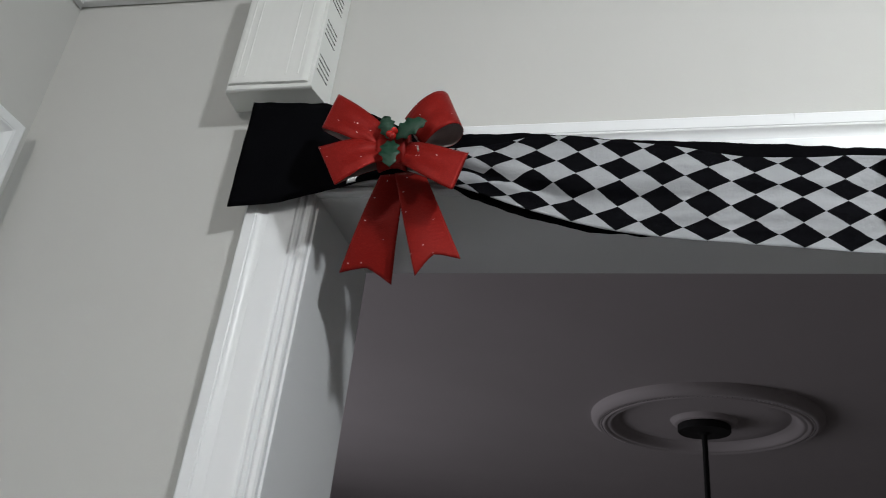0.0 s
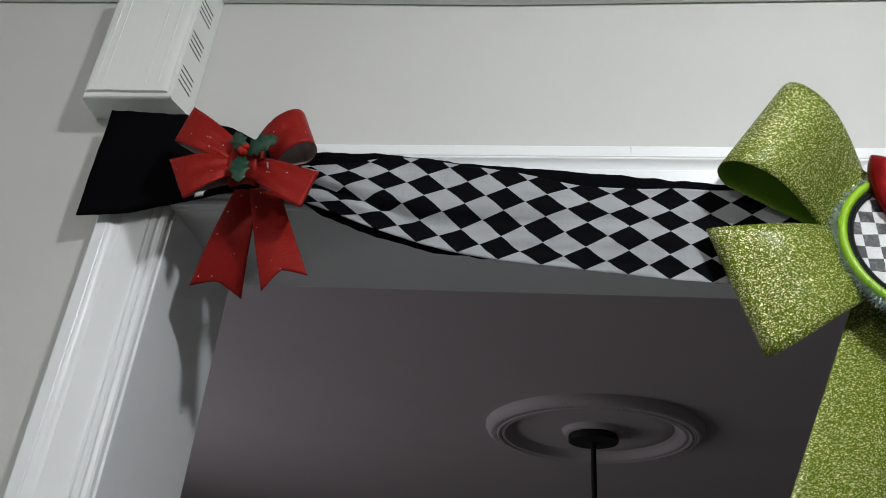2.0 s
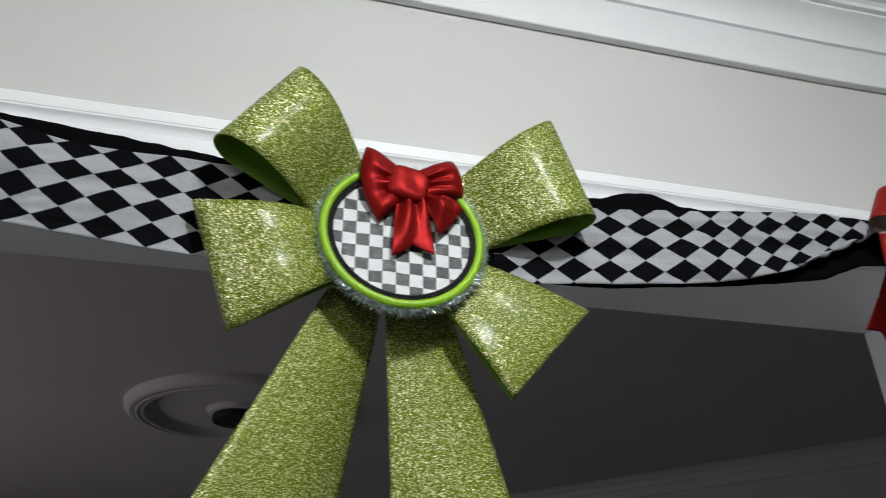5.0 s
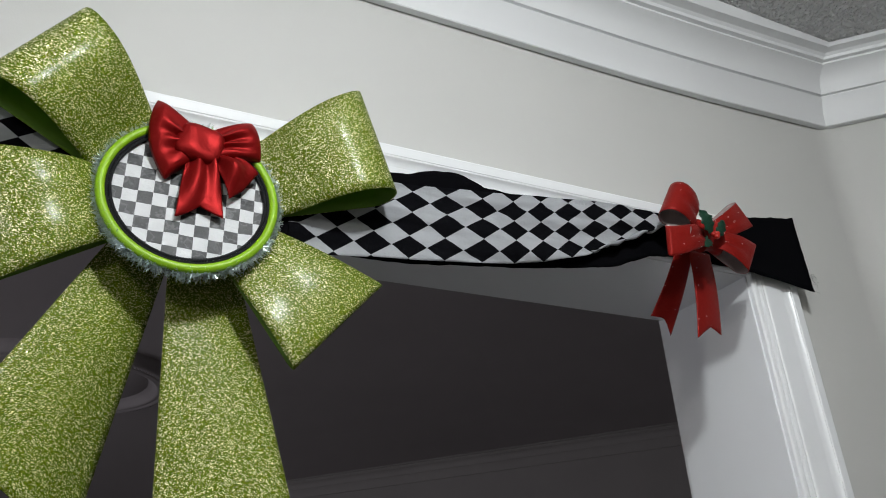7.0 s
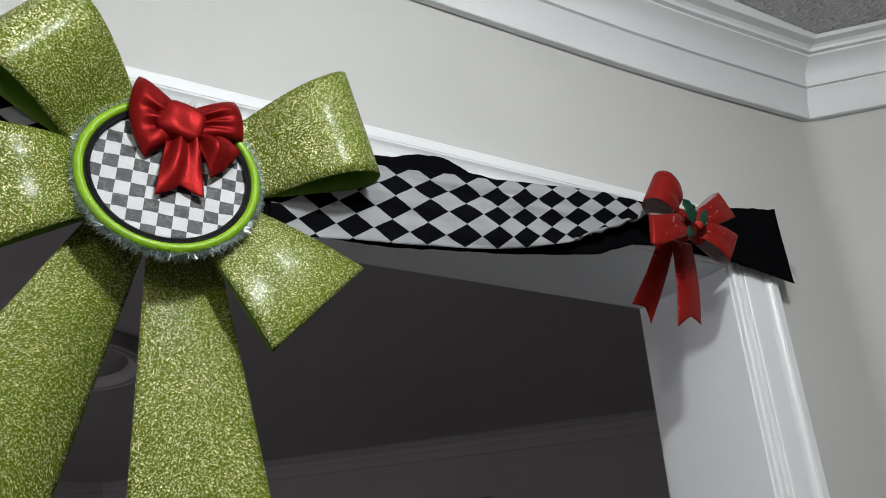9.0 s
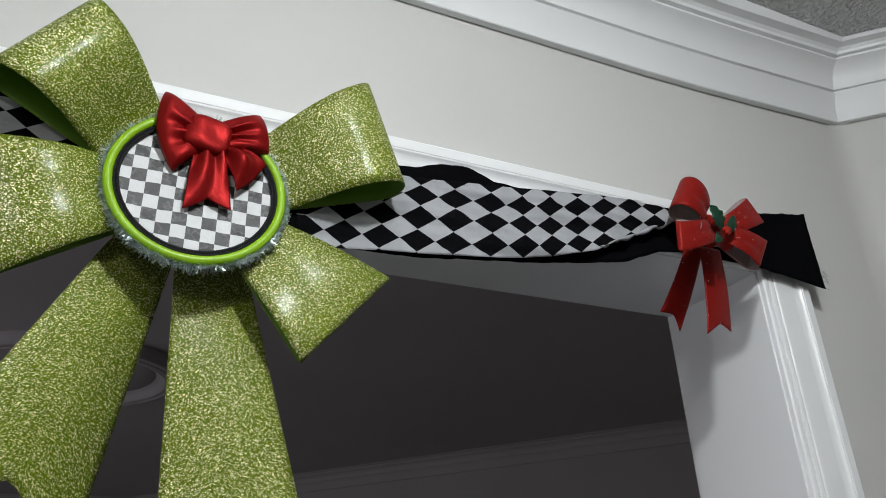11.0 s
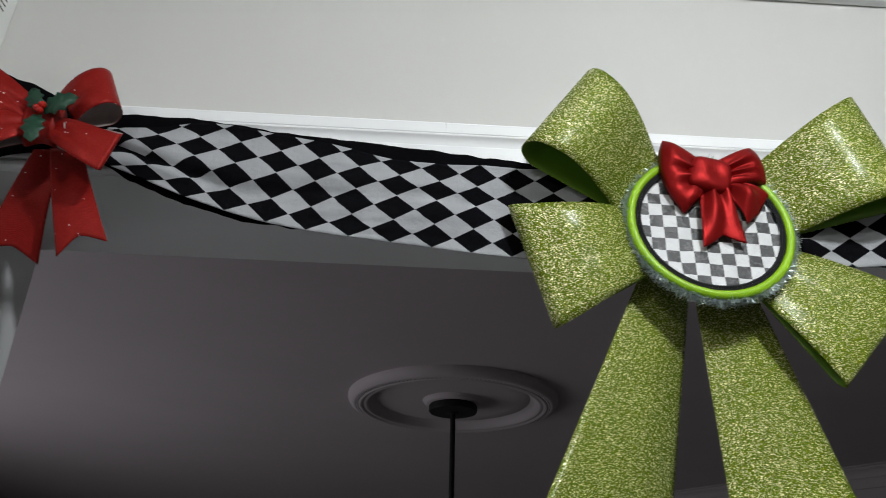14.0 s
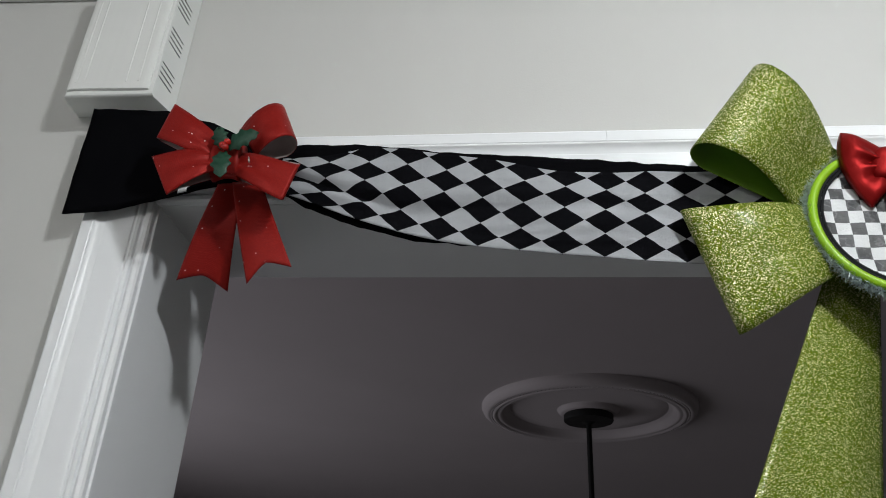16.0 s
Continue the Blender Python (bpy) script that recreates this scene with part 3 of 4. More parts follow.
LOW = ((-0.102, -0.04, 0.02, 0.06, 0.10, 0.135, 0.162, 0.183, 0.247, 0.308, 0.366, 0.5, 0.7, 0.9, 1.04, 1.19, 1.278, 1.334, 1.396, 1.45, 1.571, 1.627, 1.709),
       (2.042, 2.046, 2.061, 2.072, 2.078, 2.072, 2.060, 2.045, 2.020, 2.003, 1.998, 2.0, 2.0, 1.985, 1.987, 2.005, 2.018, 2.029, 2.054, 2.062, 2.060, 2.055, 2.044))
HIGH = ((-0.102, -0.003, 0.06, 0.12, 0.171, 0.236, 0.3, 0.362, 0.482, 0.596, 0.75, 0.95, 1.011, 1.036, 1.07, 1.097, 1.12, 1.144, 1.203, 1.292, 1.389, 1.5, 1.56, 1.621, 1.709),
        (2.19, 2.182, 2.16, 2.13, 2.127, 2.127, 2.119, 2.112, 2.104, 2.094, 2.09, 2.098, 2.103, 2.104, 2.115, 2.121, 2.118, 2.107, 2.106, 2.111, 2.119, 2.125, 2.15, 2.156, 2.171))
thicken(part("scarf", sheet(-0.102, 1.709, LOW, HIGH, -0.0275, 0.003, 1.0, 260), M_BLACK, garland, "plain black cotton scarf", True), -0.0015)


def harlequin(x0, x1, base, pitch, centres, first, bottom, top, shear, depth, seed, tuck=0.0):
    """A checked panel; its rows follow the hem and its columns the spacing of the print."""
    bm = bmesh.new()
    pts, uvs = [], []
    nx, nz = 130, 34
    for j in range(nz + 1):
        row, uv = [], []
        for i in range(nx + 1):
            x = x0 + (x1 - x0) * i / nx
            k0, k1 = curve_at(x, *bottom), curve_at(x, *top)
            k = k0 + (k1 - k0) * j / nz
            z = curve_at(x, *base) + k * curve_at(x, *pitch)
            u = float(np.interp(x - shear * (k - 2), centres, np.arange(len(centres)) + first))
            pleat = tuck * math.exp(-((k - 1.35 + (x - 0.17) * 7.5) / 0.32) ** 2) * max(0.0, min(1.0, (0.30 - x) / 0.06))
            near = 0.004 / 0.72
            deep = fold(x, z, seed, 0.0100 * (1 - 0.75 * pressed(x)))
            row.append((x + (0.5 - x) * near, depth - 0.004 + pleat + 0.0115 * pressed(x) + deep, z + (1.61 - z) * near))
            uv.append((u, k))
        pts.append(row)
        uvs.append(uv)
    return grid_uv(bm, pts, uvs)


panel = part("harlequin_panel", harlequin(
    0.150, 0.70,
    ((0.15, 0.2, 0.247, 0.29, 0.332, 0.374, 0.418, 0.46, 0.5, 0.542, 0.7), (2.070, 2.054, 2.0395, 2.0275, 2.0165, 2.0085, 2.0025, 1.997, 1.9935, 1.9925, 1.993)),
    ((0.15, 0.2, 0.247, 0.29, 0.334, 0.377, 0.418, 0.46, 0.5, 0.7), (0.0165, 0.0205, 0.0260, 0.0292, 0.0299, 0.0296, 0.0288, 0.0276, 0.0272, 0.0272)),
    [0.116, 0.160, 0.2041, 0.2499, 0.2942, 0.3387, 0.3803, 0.4236, 0.4669, 0.5092, 0.5502, 0.592, 0.634, 0.676, 0.718], -2,
    ((0.15, 0.22, 0.3, 0.7), (-0.25, -0.40, -0.50, -0.50)),
    ((0.15, 0.2, 0.25, 0.3, 0.334, 0.38, 0.44, 0.52, 0.56, 0.7), (2.5, 2.95, 3.24, 3.18, 3.22, 3.28, 3.22, 3.36, 3.5, 3.6)), 0.002, -0.037, 7.0, 0.011),
    M_DIAMOND, garland, "black and white diamond checked cotton", True)
thicken(panel, -0.0012)
RB = ((0.9, 0.995, 1.036, 1.079, 1.125, 1.171, 1.214, 1.258, 1.3, 1.35, 1.40, 1.44), (2.004, 2.0085, 2.0085, 2.011, 2.016, 2.021, 2.028, 2.039, 2.0505, 2.061, 2.070, 2.075))
RP = ((0.9, 1.12, 1.22, 1.3, 1.44), (0.0293, 0.0293, 0.0285, 0.0250, 0.0250))
RK = ((0.9, 1.0, 1.2, 1.281, 1.33, 1.371, 1.426, 1.44), (-0.75, -0.56, -0.48, -0.46, 0.05, 0.55, 1.12, 1.3))
panel = part("harlequin_panel", harlequin(
    0.90, 1.44, RB, RP,
    [0.915, 0.958, 1.0008, 1.0436, 1.0871, 1.1366, 1.1807, 1.2207, 1.2626, 1.304, 1.348, 1.390, 1.432, 1.474], -3,
    RK, ((0.9, 1.03, 1.12, 1.2, 1.3, 1.389, 1.44), (2.8, 2.84, 2.86, 2.86, 2.66, 2.2, 1.95)), 0.003, -0.037, 11.0),
    M_DIAMOND, garland, "black and white diamond checked cotton", True)
thicken(panel, -0.0012)

hem_pts, hem_uv = [], []
for j in range(5):
    row = []
    for i in range(41):
        x = 1.285 + 0.152 * i / 40
        edge = curve_at(x, *RB) + curve_at(x, *RK) * curve_at(x, *RP)
        drop = 0.0050 * math.sin(math.pi * i / 40) ** 0.6 + 0.002 * math.sin(i * 0.7)
        row.append((x, -0.0435 + 0.0035 * math.sin(i * 0.5) - 0.003 * math.sin(j / 4 * math.pi), edge + 0.003 - drop * j / 4))
    hem_pts.append(row)
    hem_uv.append([(p[0], p[2]) for p in row])
M_LINING = cloth("white_lining", (0.36, 0.37, 0.39), (0.27, 0.28, 0.30))
thicken(part("turned_hem", grid_uv(bmesh.new(), hem_pts, hem_uv), M_LINING, garland, "turned up pale lining of the checked cotton", True), 0.0008)
rnd = random.Random(3)
for k in range(9):
    bm = bmesh.new()
    x, z = 1.706 + rnd.uniform(-0.004, 0.002), rnd.uniform(2.045, 2.08)
    a, n = rnd.uniform(-0.9, 0.5), 6
    rings = []
    for i in range(n + 1):
        t = i / n
        p = Vector((x + 0.017 * t * math.cos(a), -0.030 - 0.002 * math.sin(t * 3), z + 0.012 * t * math.sin(a) + 0.003 * math.sin(t * 4 + k)))
        rings.append([p + Vector((0, 0.00018 * math.cos(q), 0.00018 * math.sin(q))) for q in (0, 2.1, 4.2)])
    skin(bm, rings, closed=True, caps=True)
    part("loose_thread", bm, M_BLACK, garland)

# small adhesive hook stuck on the casing
hook = thing("adhesive_hook", (1.521, -0.020, 2.137), "small white plastic adhesive hook stuck on the casing", "hook")
part("plate", box((1.498, -0.0240, 2.136), (1.546, -0.0206, 2.1525), 0.0012), M_PLASTIC, hook)
bm = bmesh.new()
rings = []
for i in range(9):
    t = i / 8
    y, z = -0.024 - 0.009 * math.sin(t * math.pi * 0.5), 2.146 - 0.010 * t + 0.005 * t ** 3
    rings.append([(1.534 + 0.008 * u, y + 0.0012 * v, z) for u, v in ((-0.5, -1), (0.5, -1), (0.5, 1), (-0.5, 1))])
skin(bm, rings, closed=True, caps=True)
bmesh.ops.recalc_face_normals(bm, faces=bm.faces)
part("prong", bm, M_PLASTIC, hook)

# ---------------------------------------------------------------- ribbon bows


def ribbon_loop(name, parent, centre, a, b, back, front, mats, w0, label="", r0=0.02, skew=0.0, bulge=0.006, depth=0.0009, flat=0.0, lift=0.0, arch=0.0, ease=0.85, crest=0.8):
    """A folded loop of ribbon: from the knot out along the back, round the fold a-b, and home along the front."""
    c, a, b = Vector(centre), Vector((a[0], 0, a[1])), Vector((b[0], 0, b[1]))
    hub = Vector((c.x, 0, c.z))
    mid = (a + b) / 2
    reach = (mid - hub).length
    d = (mid - hub) / reach
    e = (b - a) / 2
    w1 = e.length
    e = e / w1
    ref = Vector((-d.z, 0, d.x))
    if ref.dot(e) < 0:
        ref = -ref
    rho = (back - front) / 2
    my = (back + front) / 2
    line, length = [], 0.0
    for i in range(17):
        s = i / 16
        r = r0 + (reach - rho - r0) * s
        g = max(0.0, (r - flat) / (reach - rho - flat))
        line.append((r, c.y + 0.0015 + (back - c.y - 0.0015) * g))
    for i in range(1, 12):
        t = math.pi / 2 - math.pi * i / 12
        line.append((reach - rho + rho * math.cos(t), my + rho * math.sin(t)))
    for i in range(17):
        s = 1 - i / 16
        r = r0 + (reach - rho - r0) * s
        g = max(0.0, (r - flat) / (reach - rho - flat))
        line.append((r, c.y - 0.002 + (front - c.y + 0.002) * math.sin(min(g * 1.1, 1) * math.pi / 2) - arch * math.sin(math.pi * g ** crest)))
    pts, uvs, prev = [], [], None
    for r, y in line:
        if prev:
            length += math.hypot(r - prev[0], y - prev[1])
        prev = (r, y)
        f = max(0.0, min(1.0, (r - r0) / (reach - r0)))
        w = w0 / 2 + (w1 - w0 / 2) * f ** ease
        way = (ref * (1 - f) + e * f).normalized()
        row, uv = [], []
        for j in range(11):
            v = j / 5 - 1
            p = hub + d * r + way * (w * v)
            crease = 0.0018 * (1 - f) * math.cos(v * math.pi * 2.2)
            row.append((p.x, y + skew * v * f + crease + bulge * f * (1 - v * v) * (y - my) / max(rho, 1e-4) * 0.5, p.z + lift * (y - front) * f))
            uv.append((length, w * v))
        pts.append(row)
        uvs.append(uv)
    bm = grid_uv(bmesh.new(), pts, uvs)
    bm.normal_update()
    bm.faces.ensure_lookup_table()
    if bm.faces[-30].normal.y > 0:
        bmesh.ops.reverse_faces(bm, faces=bm.faces)
    ob = part(name, bm, mats, parent, label, True)
    return thicken(ob, depth, 1)


def ribbon_tail(name, parent, top, bottom, mats, notch, label="", curl=0.004, belly=0.003, turn=0.0):
    """A hanging end with a swallowtail cut; top and bottom hold the left and right corners (x, y, z)."""
    tl, tr, bl, br = [Vector(p) for p in (*top, *bottom)]
    up = ((tl + tr) - (bl + br)).normalized()
    nu, nv = 16, 26
    pts, uvs = [], []
    for i in range(nv + 1):
        t = i / nv
        row, uv = [], []
        for j in range(nu + 1):
            s = j / nu
            p = tl.lerp(bl, t).lerp(tr.lerp(br, t), s)
            v = 1 - abs(2 * s - 1)
            p = p + up * (notch * (v - 0.12 * v ** 6) * t ** 2)
            p.y -= curl * math.sin(t * math.pi) + belly * math.sin(s * math.pi) * min(1.0, 0.25 + 1.5 * t) - turn * max(0.0, (s - 0.55) / 0.45) ** 2 * min(1.0, 0.3 + t)
            row.append(p)
            uv.append((t * (tl - bl).length, (s - 0.5) * (tl.lerp(bl, t) - tr.lerp(br, t)).length))
        pts.append(row)
        uvs.append(uv)
    bm = grid_uv(bmesh.new(), pts, uvs)
    bm.normal_update()
    bm.faces.ensure_lookup_table()
    if bm.faces[0].normal.y > 0:
        bmesh.ops.reverse_faces(bm, faces=bm.faces)
    return thicken(part(name, bm, mats, parent, label, True), 0.0008, 1)


# the large lime bow in the middle
HUB = (0.7960, -0.0335, 2.025)
green = thing("lime_bow", (HUB[0], -0.03, 1.7), "large lime green glitter ribbon bow with a checked round medallion", "bow")
GL = [M_GLITTER, M_LIME]
ribbon_loop("ribbon_loop", green, HUB, (0.5944, 2.0883), (0.6680, 2.1905), -0.045, -0.093, GL, 0.062, flat=0.088, bulge=0.0)
ribbon_loop("ribbon_loop", green, HUB, (0.6275, 1.894), (0.5813, 2.0210), -0.030, -0.056, GL, 0.044, ease=1.0, arch=0.011, crest=0.7, flat=0.078, bulge=0.0, lift=0.4, skew=-0.009)
ribbon_loop("ribbon_loop", green, HUB, (0.9660, 2.1730), (1.0068, 2.0506), -0.042, -0.088, GL, 0.062, flat=0.088, bulge=0.0)
ribbon_loop("ribbon_loop", green, HUB, (0.9980, 1.9467), (0.9045, 1.8450), -0.031, -0.051, GL, 0.036, ease=1.0, flat=0.085, bulge=0.0, lift=0.4)
ribbon_tail("ribbon_tail", green, ((0.734, -0.004, 1.990), (0.790, 0.008, 1.990)), ((0.5885, -0.072, 1.691), (0.724, -0.021, 1.660)), GL, 0.069, curl=0.0, belly=0.002, turn=0.018)
ribbon_tail("ribbon_tail", green, ((0.7823, -0.006, 1.990), (0.8493, 0.008, 1.990)), ((0.7956, -0.003, 1.640), (0.9356, -0.024, 1.640)), GL, 0.060, curl=0.0, belly=0.002)

DISC_Y = -0.050
disc_c = Vector((0.7926, DISC_Y, 2.0163))
DISC_R = 0.0829


def leaned(bm):
    """Tips what is built upright on the medallion back at its top."""
    bmesh.ops.rotate(bm, verts=bm.verts, cent=disc_c, matrix=Matrix.Rotation(radians(-4.5), 3, "X"))
    return bm



bm = bmesh.new()
layer = bm.loops.layers.uv.new("UVMap")
n_r, n_a = 10, 72
rings = []
for i in range(n_r + 1):
    r = DISC_R * 0.92 * i / n_r
    ring = []
    for k in range(n_a):
        a = math.tau * k / n_a
        x, z = r * math.cos(a), r * math.sin(a)
        y = 0.0022 * noise.noise(Vector((x * 45, z * 45, 5.0))) + 0.0012 * noise.noise(Vector((x * 150, z * 150, 2.0)))
        ring.append(bm.verts.new(disc_c + Vector((x, y + 0.003, z))))
    rings.append(ring)
for i in range(n_r):
    for k in range(n_a):
        q = (k + 1) % n_a
        if i:
            f = bm.faces.new((rings[i][k], rings[i][q], rings[i + 1][q], rings[i + 1][k]))
        else:
            f = bm.faces.new((rings[0][k], rings[1][q], rings[1][k]))
        for loop in f.loops:
            p = loop.vert.co - disc_c
            a = radians(1.5)
            loop[layer].uv = ((p.x * math.cos(a) - p.z * math.sin(a)) / 0.0140 + 40.45, (p.x * math.sin(a) + p.z * math.cos(a)) / 0.0140 + 40.3)
bmesh.ops.remove_doubles(bm, verts=bm.verts, dist=1e-6)
if sum(f.normal.y for f in bm.faces) > 0:
    bmesh.ops.reverse_faces(bm, faces=bm.faces)
medal = part("medallion", leaned(bm), M_PAPER, green, "round black and white checked paper disc", True)


def torus_bm(radius, tube, y, steps=96, sides=14, wobble=0.0):
    bm = bmesh.new()
    rings = []
    for k in range(steps):
        a = math.tau * k / steps
        ring = []
        for s in range(sides):
            b = math.tau * s / sides
            r = radius + tube * math.cos(b) * (1 + wobble * math.sin(k * 2.1 + s))
            ring.append((disc_c.x + r * math.cos(a), y + tube * math.sin(b), disc_c.z + r * math.sin(a)))
        rings.append(ring)
    rings.append(rings[0])
    skin(bm, rings, closed=True)
    bmesh.ops.remove_doubles(bm, verts=bm.verts, dist=1e-6)
    bmesh.ops.recalc_face_normals(bm, faces=bm.faces)
    return bm


part("backing_board", leaned(lathe([(0.0, 0.012), (DISC_R, 0.012), (DISC_R, 0.008), (0.0, 0.008)], disc_c, "y")), M_BRAID, medal)
part("hoop", leaned(torus_bm(DISC_R, 0.0046, DISC_Y)), M_HOOP, medal, "shiny lime green embroidery hoop", True)
bm = bmesh.new()
for k in range(170):
    for side in (-1, 1):
        a = math.tau * (k + 0.25 * side) / 170
        r = DISC_R * 0.912 + 0.0016 * side
        q = bmesh.ops.create_icosphere(bm, subdivisions=1, radius=0.0020)["verts"]
        bmesh.ops.scale(bm, vec=(0.8, 0.8, 1.25), verts=q)
        bmesh.ops.rotate(bm, verts=q, cent=(0, 0, 0), matrix=Matrix.Rotation(-a + side * 0.6, 3, "Y"))
        bmesh.ops.translate(bm, vec=disc_c + Vector((r * math.cos(a), -0.0005, r * math.sin(a))), verts=q)
part("braid", leaned(bm), M_BRAID, medal, "black braided cord")
bm = bmesh.new()
rnd = random.Random(5)
for k in range(5600):
    a = rnd.uniform(0, math.tau)
    if math.sin(a) > 0.55 and rnd.random() < 0.55:
        continue
    base = disc_c + Vector((math.cos(a), 0, math.sin(a))) * (DISC_R + rnd.uniform(0.002, 0.006)) + Vector((0, rnd.uniform(-0.001, 0.010), 0))
    way = (Vector((math.cos(a), 0, math.sin(a))) * rnd.uniform(0.25, 1) + Vector((rnd.gauss(0, 0.5), rnd.gauss(-0.25, 0.5), rnd.gauss(0, 0.5)))).normalized()
    side = way.cross(Vector((rnd.gauss(0, 1), rnd.gauss(0, 1), rnd.gauss(0, 1)))).normalized() * 0.00042
    tip = base + way * rnd.uniform(0.003, 0.0085)
    bm.faces.new([bm.verts.new(p) for p in (base - side, base + side, tip + side * 0.5, tip - side * 0.5)])
tagged(part("tinsel", leaned(bm), M_TINSEL, medal, "fringe of silver tinsel"), kind="stuff")

# satin bow on the medallion
KNOT = Vector((0.7955, -0.058, 2.072))


def satin_lobe(parent, root_hi, root_lo, hi, lo, bow_out, puff, tucks, seed):
    """A loop of satin: gathered at the knot, swelling outward, and turned over at its outer edge. tucks: (place across, depth, width) of folds that run into the knot."""
    root_hi, root_lo, hi, lo = [Vector((x, 0, z)) for x, z in (root_hi, root_lo, hi, lo)]
    out = (hi + lo - root_hi - root_lo).normalized()
    nt, ns = 34, 48

    def at(t, s, front):
        g = (s + 1) / 2
        p = root_lo.lerp(root_hi, g).lerp(lo.lerp(hi, g) + out * (bow_out * (1 - s * s)), t)
        side = max(0.0, 1 - abs(s) ** 10) ** 0.5
        swell = 0.35 + 0.65 * math.sin(math.pi * min(1.0, 0.08 + 0.70 * t))
        y = 0.0018 + puff * swell * side * (1 - 0.45 * max(0.0, (t - 0.75) / 0.25) ** 2)
        for place, depth, width in tucks:
            w = width * (0.30 + 1.5 * t)
            c = place * (0.5 + 0.5 * t)
            y -= depth * puff * max(0.0, 1 - t) ** 1.3 * (math.exp(-((s - c) / w) ** 2) - 0.35 * math.exp(-((s - c - 1.7 * w) / w) ** 2))
        y += side * t * (0.0028 * math.sin(2.4 * s + seed) + 0.0022 * noise.noise(Vector((p.x * 45 + seed, p.z * 45, 4.0))))
        y *= 1.0 if front else -0.25
        return (p.x, KNOT.y + 0.008 - y, p.z)

    rings = []
    for i in range(nt + 1):
        t = i / nt
        rings.append([at(t, 2 * j / ns - 1, True) for j in range(ns + 1)] + [at(t, 1 - 2 * j / ns, False) for j in range(1, ns)])
    bm = bmesh.new()
    skin(bm, rings, closed=True, caps=True)
    bmesh.ops.recalc_face_normals(bm, faces=bm.faces)
    return part("satin_loop", bm, M_SATIN, parent, "", True)


bm = bmesh.new()
rings = []
for i in range(1, 19):
    r = i / 18
    ring = []
    for j in range(60):
        b = math.tau * j / 60
        x, z = math.cos(b), math.sin(b)
        k = r / (abs(x) ** 3.4 + abs(z) ** 3.4) ** (1 / 3.4)
        x, z = 0.0235 * k * x, 0.0205 * k * z
        dome = 0.0088 * max(0.0, 1 - r ** 5) ** 0.5
        pinch = 0.0030 * math.exp(-((z + 0.25 * x) / 0.006) ** 2) * max(0.0, abs(x) / 0.0235) ** 2
        sway = 0.0012 * math.sin(x * 150 + z * 60) * (1 - r ** 3)
        ring.append((KNOT.x + x + 0.22 * z, KNOT.y - dome + pinch * (1 - r ** 4) + sway, KNOT.z + z - 0.20 * x))
    rings.append(ring)
rings.append([(KNOT.x + (p[0] - KNOT.x) * 0.9, KNOT.y + 0.009, KNOT.z + (p[2] - KNOT.z) * 0.9) for p in rings[-1]])
skin(bm, rings, closed=True, caps=True)
bmesh.ops.recalc_face_normals(bm, faces=bm.faces)
satin_knot = part("satin_bow", bm, M_SATIN, green, "small dark red satin bow with a fat knot", True)
satin_lobe(satin_knot, (0.790, 2.093), (0.788, 2.050), (0.7520, 2.1180), (0.7670, 2.0275), 0.0125, 0.0128, ((0.10, 0.95, 0.13), (-0.50, 0.85, 0.16)), 0.4)
satin_lobe(satin_knot, (0.803, 2.091), (0.806, 2.058), (0.8455, 2.1135), (0.8590, 2.0690), 0.0030, 0.0125, ((0.0, 0.90, 0.16), (-0.62, 0.60, 0.14)), 1.2)


def satin_end(parent, top, bottom, notch, swell, waves, land):
    """A loose end that leaves the knot in folds, spreads and comes to lie on the disc."""
    (ax, az), (bx, bz) = top
    (cx, cz), (dx, dz) = bottom
    pts, uvs = [], []
    for i in range(27):
        t = i / 26
        g = t ** 0.55
        row, uv = [], []
        for j in range(29):
            s = j / 28
            x = (ax + (cx - ax) * g) * (1 - s) + (bx + (dx - bx) * g) * s
            z = (az + (cz - az) * t) * (1 - s) + (bz + (dz - bz) * t) * s + notch * (1 - abs(2 * s - 1)) ** 1.3 * t ** 5
            y = -0.0575 + (land + 0.0575) * t ** 1.4 - swell * math.sin(t * math.pi) ** 0.8 * math.sin(math.pi * (0.12 + 0.76 * s)) + 0.0042 * (1 - t) ** 1.3 * math.sin(s * waves + t * 2.0) + 0.0012 * math.sin(s * 5 + t * 6)
            row.append((x, y, z))
            uv.append((s, t))
        pts.append(row)
        uvs.append(uv)
    bm = grid_uv(bmesh.new(), pts, uvs)
    bm.normal_update()
    return thicken(part("satin_tail", bm, M_SATIN, parent, "", True), 0.0008)


satin_end(satin_knot, ((0.787, 2.060), (0.808, 2.060)), ((0.7790, 1.9860), (0.8245, 1.9920)), 0.0135, 0.004, 11.0, -0.0560)
satin_end(satin_knot, ((0.8055, 2.055), (0.826, 2.066)), ((0.8285, 2.0150), (0.8560, 2.0500)), -0.004, 0.010, 9.0, -0.0565)

# ---------------------------------------------------------------- the two small red bows
RL = [M_LUREX, M_LUREX_IN]


